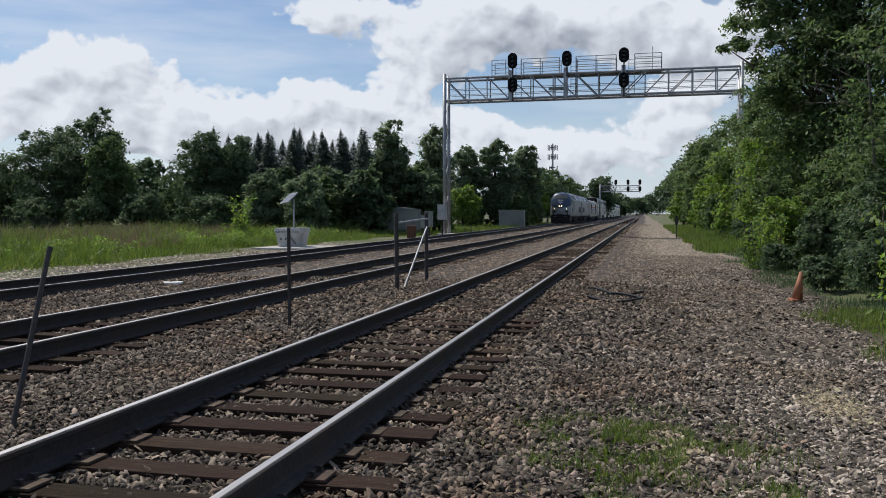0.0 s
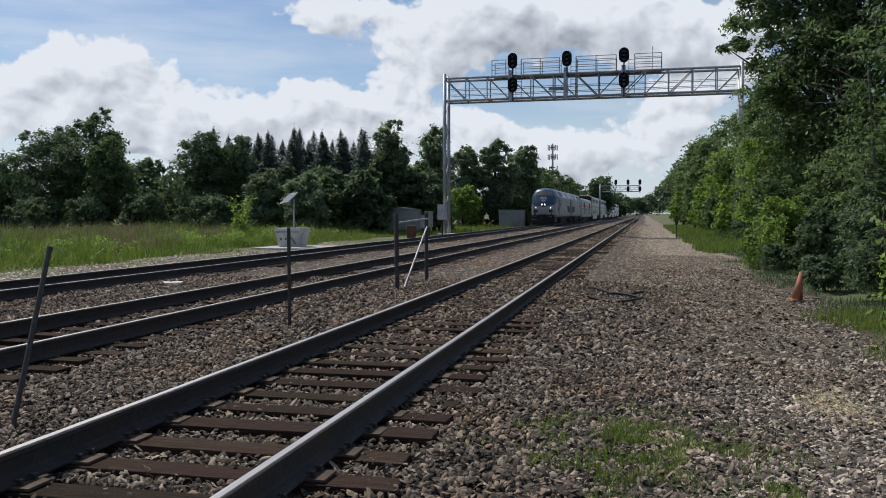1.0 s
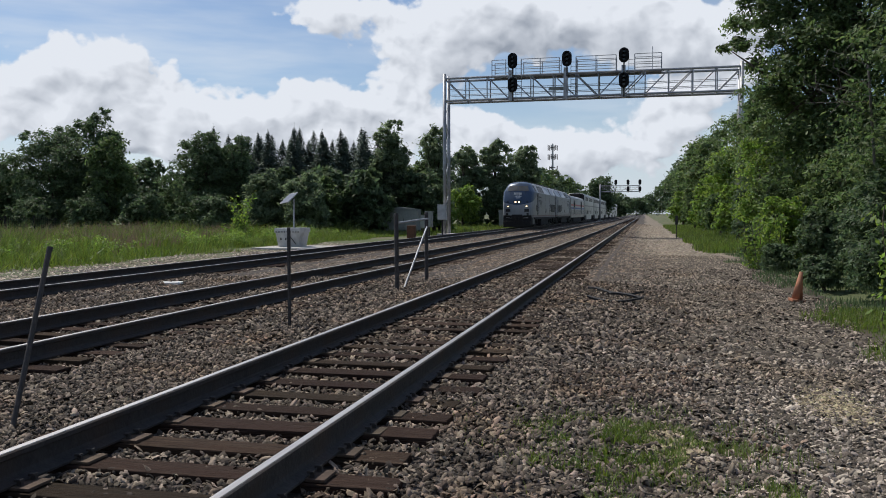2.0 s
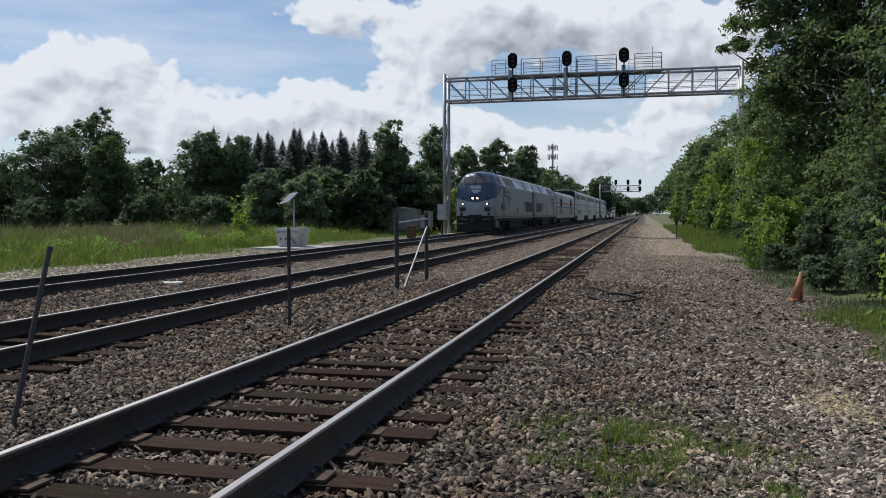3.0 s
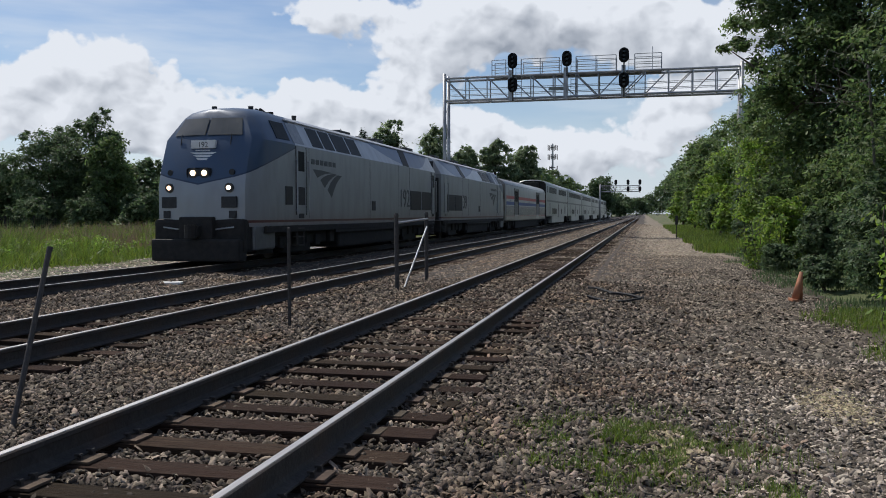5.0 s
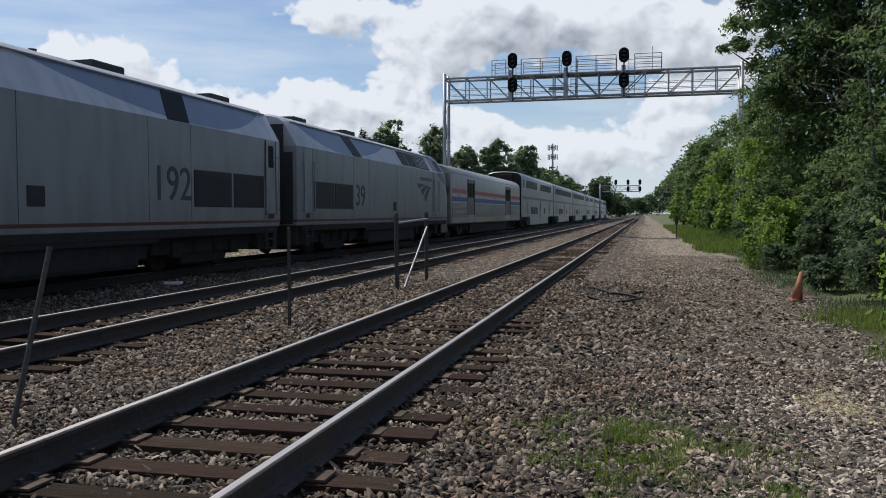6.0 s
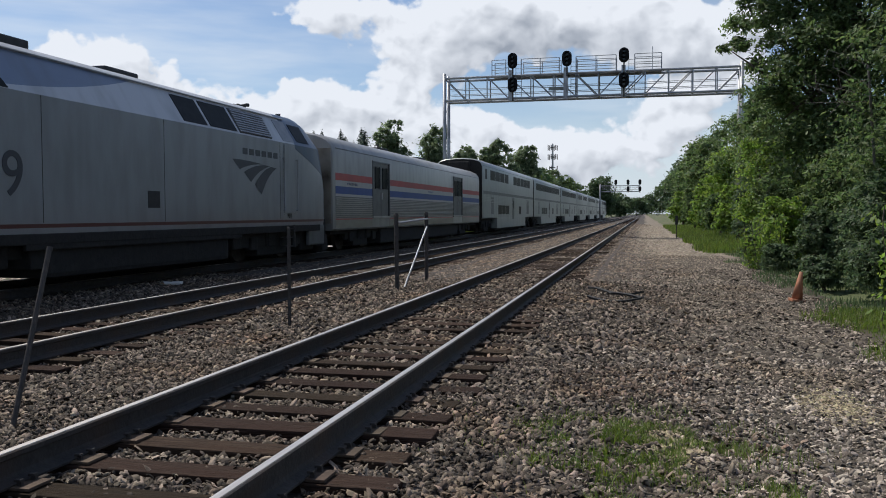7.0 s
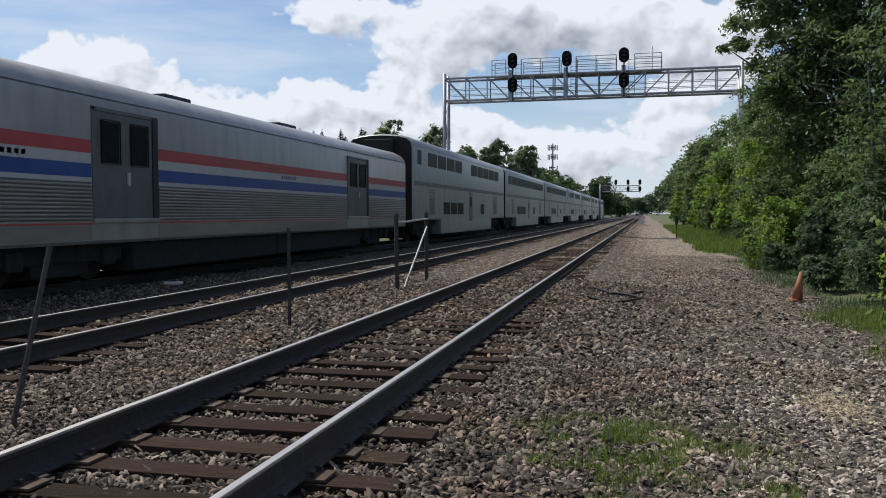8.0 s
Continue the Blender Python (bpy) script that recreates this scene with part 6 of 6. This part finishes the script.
def baggage_car():
    B, n, X = empty("baggage_car"), 25.6, 1.52
    tagged(B, "silver fluted baggage car with red and blue stripes", "railway car")
    prof = [(1.47, 0.76), (X, 0.82), (X, 2.0), (X, 3.45), (1.47, 3.66), (1.30, 3.86), (0.95, 4.02), (0.5, 4.11), (0.15, 4.13)]
    bm = bmesh.new()
    shell(bm, n, prof)
    soft(part("body", bm, "car_silver", B))
    doors = ((4.10, 6.30), (18.1, 20.4))
    for sx in (-1, 1):
        spans = [(0.15, doors[0][0] - 0.02), (doors[0][1] + 0.02, doors[1][0] - 0.02), (doors[1][1] + 0.02, n - 0.15)]
        for a, b in spans:
            for z0, z1, mat, nm in ((2.48, 2.73, "stripe_red", "red_stripe"), (2.02, 2.28, "stripe_blue", "blue_stripe"), (2.28, 2.48, "stripe_white", "white_stripe")):
                one(nm, B, mat, (box, sx * X - 0.004, sx * X + 0.006, a, b, z0 + 0.002, z1 - 0.002))
            for k in range(10):
                z = 1.22 + k * 0.07
                one("flute", B, "flute_steel", (box, sx * X - 0.01, sx * X + 0.026, a, b, z, z + 0.044, 0.014))
            # Dark strip added behind the flutes to paint the shade in their gaps.
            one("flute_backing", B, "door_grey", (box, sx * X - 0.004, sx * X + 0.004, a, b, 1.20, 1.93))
            one("lower_skirt", B, "flute_steel", (box, sx * X - 0.01, sx * X + 0.008, a, b, 0.84, 1.12, 0.005))
            one("pale_band", B, "stripe_white", (box, sx * X - 0.004, sx * X + 0.010, a, b, 1.935, 2.018))
            one("rust_line", B, "stripe_red", (box, sx * X - 0.004, sx * X + 0.006, a, b, 1.13, 1.165))
        one("roof_seam", B, "door_grey", (box, sx * 1.50 - 0.02, sx * 1.50 + 0.012, 0.2, n - 0.2, 3.555, 3.575))
        for k, (a, b) in enumerate(doors):
            one("door_frame", B, "door_grey", (box, sx * X - 0.03, sx * X + 0.028, a, a + 0.10, 1.24, 3.38, 0.01), (box, sx * X - 0.03, sx * X + 0.028, b - 0.10, b, 1.24, 3.38, 0.01), (box, sx * X - 0.03, sx * X + 0.028, a, b, 3.30, 3.38, 0.01))
            # Flat dark panel paints the shade of a door recess the shell lacks.
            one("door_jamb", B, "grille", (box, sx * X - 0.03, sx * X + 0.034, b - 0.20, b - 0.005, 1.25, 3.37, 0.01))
            one("door_sill", B, "car_silver", (box, sx * X - 0.03, sx * X + 0.05, a, b, 1.16, 1.24, 0.01))
            for a1, b1 in ((a + 0.11, (a + b) / 2 - 0.06), ((a + b) / 2 - 0.04, b - 0.205)):
                d = one("door", B, "door_grey", (box, sx * X - 0.02, sx * X + 0.012, a1, b1, 1.25, 3.29, 0.01))
                one("door_window", d, "glass", (box, sx * X - 0.01, sx * X + 0.020, a1 + 0.16, b1 - 0.16, 2.30, 3.16, 0.05))
                if a1 > a + 0.5:
                    one("handle", d, "cabinet_white", (box, sx * X, sx * X + 0.05, a1 + 0.03, a1 + 0.11, 1.90, 2.16, 0.01))
        for y in (1.3, 12.6):
            one("lettering_bar", B, "stripe_blue", *[(box, sx * X - 0.002, sx * X + 0.006, y + 0.16 * k, y + 0.16 * k + 0.10, 2.34, 2.43) for k in range(7)])
    for y0, y1 in ((8.3, 9.5), (14.8, 16.1)):
        one("roof_vent", B, "grille", (box, -0.5, 0.5, y0, y1, 4.0, 4.24, 0.06))
    for y, s in ((0, -1), (n, 1)):
        one("end_panel", B, "steel_end", (box, -1.42, 1.42, y + s * 0.012 - 0.01, y + s * 0.012 + 0.01, 1.0, 3.55, 0.006), label="brown-stained bare steel car end")
        one("end_diaphragm", B, "steel_end", (box, -0.55, 0.55, y + s * 0.02 - 0.2, y + s * 0.02 + 0.2, 1.0, 3.5, 0.05), label="brown-stained steel end passage")
        one("coupler", B, "under", (box, -0.16, 0.16, y - 0.45, y + 0.45, 0.7, 1.0, 0.03))
    one("underframe", B, "under", (box, -1.25, 1.25, 0.3, n - 0.3, 0.62, 0.80), (box, -1.36, 1.36, 5.6, 12.6, 0.15, 0.78, 0.05), (box, -1.34, 1.34, 12.7, n - 5.6, 0.17, 0.78, 0.05))
    bogie(B, 3.6, 2.6, 3.6), bogie(B, n - 3.6, 2.6, 3.6)
    return B


def coach(kind, label):
    C, n, X = empty("bilevel_coach"), 25.2, 1.55
    tagged(C, label, "railway car", "bilevel coaches of the train")
    lower = [(1.50, 1.02), (X, 1.08), (X, 1.6), (X, 3.0), (X, 4.42), (1.49, 4.62), (1.30, 4.80), (0.9, 4.90), (0.4, 4.94), (0.1, 4.95)]
    bm = bmesh.new()
    shell(bm, n, lower)
    soft(part("body", bm, "coach_silver", C))
    one("lower_body", C, "coach_silver", (box, -X, X, 5.4, n - 5.4, 0.30, 1.075, 0.03))
    ups = {"sleeper": [(0.8, 1.5), (2.7, 4.5), (4.7, 6.5), (6.7, 8.5), (8.7, 10.4), (13.0, 14.8), (15.0, 16.8), (17.0, 18.8), (19.0, 20.8), (21.0, 22.7)], "seats": [(1.2, 23.6)]}[kind]
    for sx in (-1, 1):
        one("mid_band", C, "door_grey", (box, sx * X - 0.004, sx * X + 0.007, 0.2, n - 0.2, 2.64, 2.84))
        one("roof_seam", C, "door_grey", (box, sx * 1.545 - 0.01, sx * 1.545 + 0.010, 0.2, n - 0.2, 4.44, 4.46))
        for a, b in ups:
            if b - a > 3:
                k = a
                while k + 1.3 < b:
                    one("upper_window", C, "glass", (box, sx * X - 0.02, sx * X + 0.008, k, k + 1.5, 3.62, 4.28, 0.004))
                    k += 1.6
            else:
                one("upper_window", C, "glass", (box, sx * X - 0.02, sx * X + 0.008, a, b, 3.62, 4.28, 0.004))
        for a, b in ((5.9, 7.4), (7.6, 9.1), (9.3, 10.8), (16.0, 17.2)):
            one("lower_window", C, "glass", (box, sx * X - 0.02, sx * X + 0.008, a, b, 1.30, 1.94, 0.004))
        d = one("door", C, "door_grey", (box, sx * X - 0.02, sx * X + 0.01, 12.4, 13.4, 0.9, 2.60, 0.01))
        one("door_window", d, "glass", (box, sx * X - 0.01, sx * X + 0.018, 12.65, 13.15, 1.75, 2.35, 0.01))
        for a, b in ((3.0, 4.0), (20.6, 22.0)):
            one("side_vent", C, "door_grey", (box, sx * X - 0.01, sx * X + 0.008, a, b, 1.3, 2.5, 0.004))
        for k in range(5):
            z = 2.10 + 0.1 * k
            one("rib", C, "coach_silver", (box, sx * X - 0.006, sx * X + 0.010, 0.25, n - 0.25, z, z + 0.03))
    for y, s in ((0, -1), (n, 1)):
        one("end_diaphragm", C, "under", (box, -0.7, 0.7, y - 0.35, y + 0.35, 2.9, 4.7, 0.08))
        one("end_panel", C, "under", (prism, [(px * 0.968, 0.95 + (pz - 0.95) * 0.984) for px, pz in lower] + [(-px * 0.968, 0.95 + (pz - 0.95) * 0.984) for px, pz in lower[::-1]], y + s * 0.004, y + s * 0.03), label="black end wall of the coach")
        one("coupler", C, "under", (box, -0.16, 0.16, y - 0.42, y + 0.42, 0.7, 1.0, 0.03))
    one("roof_vent", C, "door_grey", (box, -0.5, 0.5, 3, 5, 4.85, 5.02, 0.04))
    one("underframe", C, "under", (box, -1.2, 1.2, 0.3, 5.4, 0.8, 1.05), (box, -1.2, 1.2, n - 5.4, n - 0.3, 0.8, 1.05), (box, -1.3, 1.3, 6, n - 6, 0.15, 0.298, 0.02))
    bogie(C, 2.9, 2.6, 3.5), bogie(C, n - 2.9, 2.6, 3.5)
    return C


# each vehicle, the place of its own origin along the train, and whether it is turned round
TRAIN = []
lead = tagged(locomotive(), "silver and blue diesel passenger locomotive with lit headlamps", "locomotive", "locomotives of the train")
second = copy_thing(lead, Matrix())
tagged(second, "silver and blue diesel locomotive coupled nose to baggage car", "locomotive")
for ob in second.children:
    if ob.name.startswith(("headlight", "ditch_light")):
        ob.data = ob.data.copy()
        ob.data.materials[0] = M["lens_dark"]
for vehicle, number, y in ((lead, "192", 14.72), (second, "39", 14.78)):
    for sx in (-1, 1):
        text_mesh(number, 1.08, "logo_grey", vehicle, pose(sx * 1.54, y, 1.64, 90, 0, 90 * sx), "road_number", "dark grey road number " + number)
text_mesh("192", 0.21, "logo_grey", lead, pose(0, 0.325, 3.15, 90, 0, 0), "nose_number", "small nose number 192")
TRAIN += [(lead, 0.0, 0), (second, 42.1, 180)]
TRAIN.append((baggage_car(), 42.35, 0))
sleeper = coach("sleeper", "silver double-deck sleeping coach with separate upper windows")
seats = coach("seats", "silver double-deck coach with a long upper window row")
TRAIN += [(sleeper, 68.95, 0), (seats, 94.95, 0)]
for k in range(5):
    TRAIN.append((copy_thing(seats if k % 2 == 0 else sleeper, Matrix()), 120.95 + 26.0 * k, 0))

NOSE = [(0.0, 120.4), (0.5, 110.1), (1.0, 99.5), (1.6, 86.8), (2.2, 74.5), (2.8, 62.3), (3.0, 58.2), (3.5, 48.4), (4.0, 38.9), (4.5, 29.4),
        (4.7, 25.7), (5.25, 15.5), (5.8, 5.4), (6.0, 1.9), (6.5, -7.0), (7.0, -15.8), (7.5, -24.2), (8.0, -32.6)]


def motions():
    ts, ys = [t for t, _ in NOSE], [y for _, y in NOSE]
    rolled = [(k / FPS, (ys[0] - float(np.interp(k / FPS, ts, ys))) / 0.5) for k in range(8 * FPS + 1)]
    for vehicle, s, turn in TRAIN:
        walk(vehicle, [(t, pose(FAR, y + s, 0, 0, 0, turn)) for t, y in NOSE])
        for w in vehicle.children:
            if w.name.startswith("wheelset"):
                x, y, z = w.location
                way = -1 if turn else 1
                walk(w, [(t, pose(x, y, z, way * math.degrees(a))) for t, a in rolled])


motions()
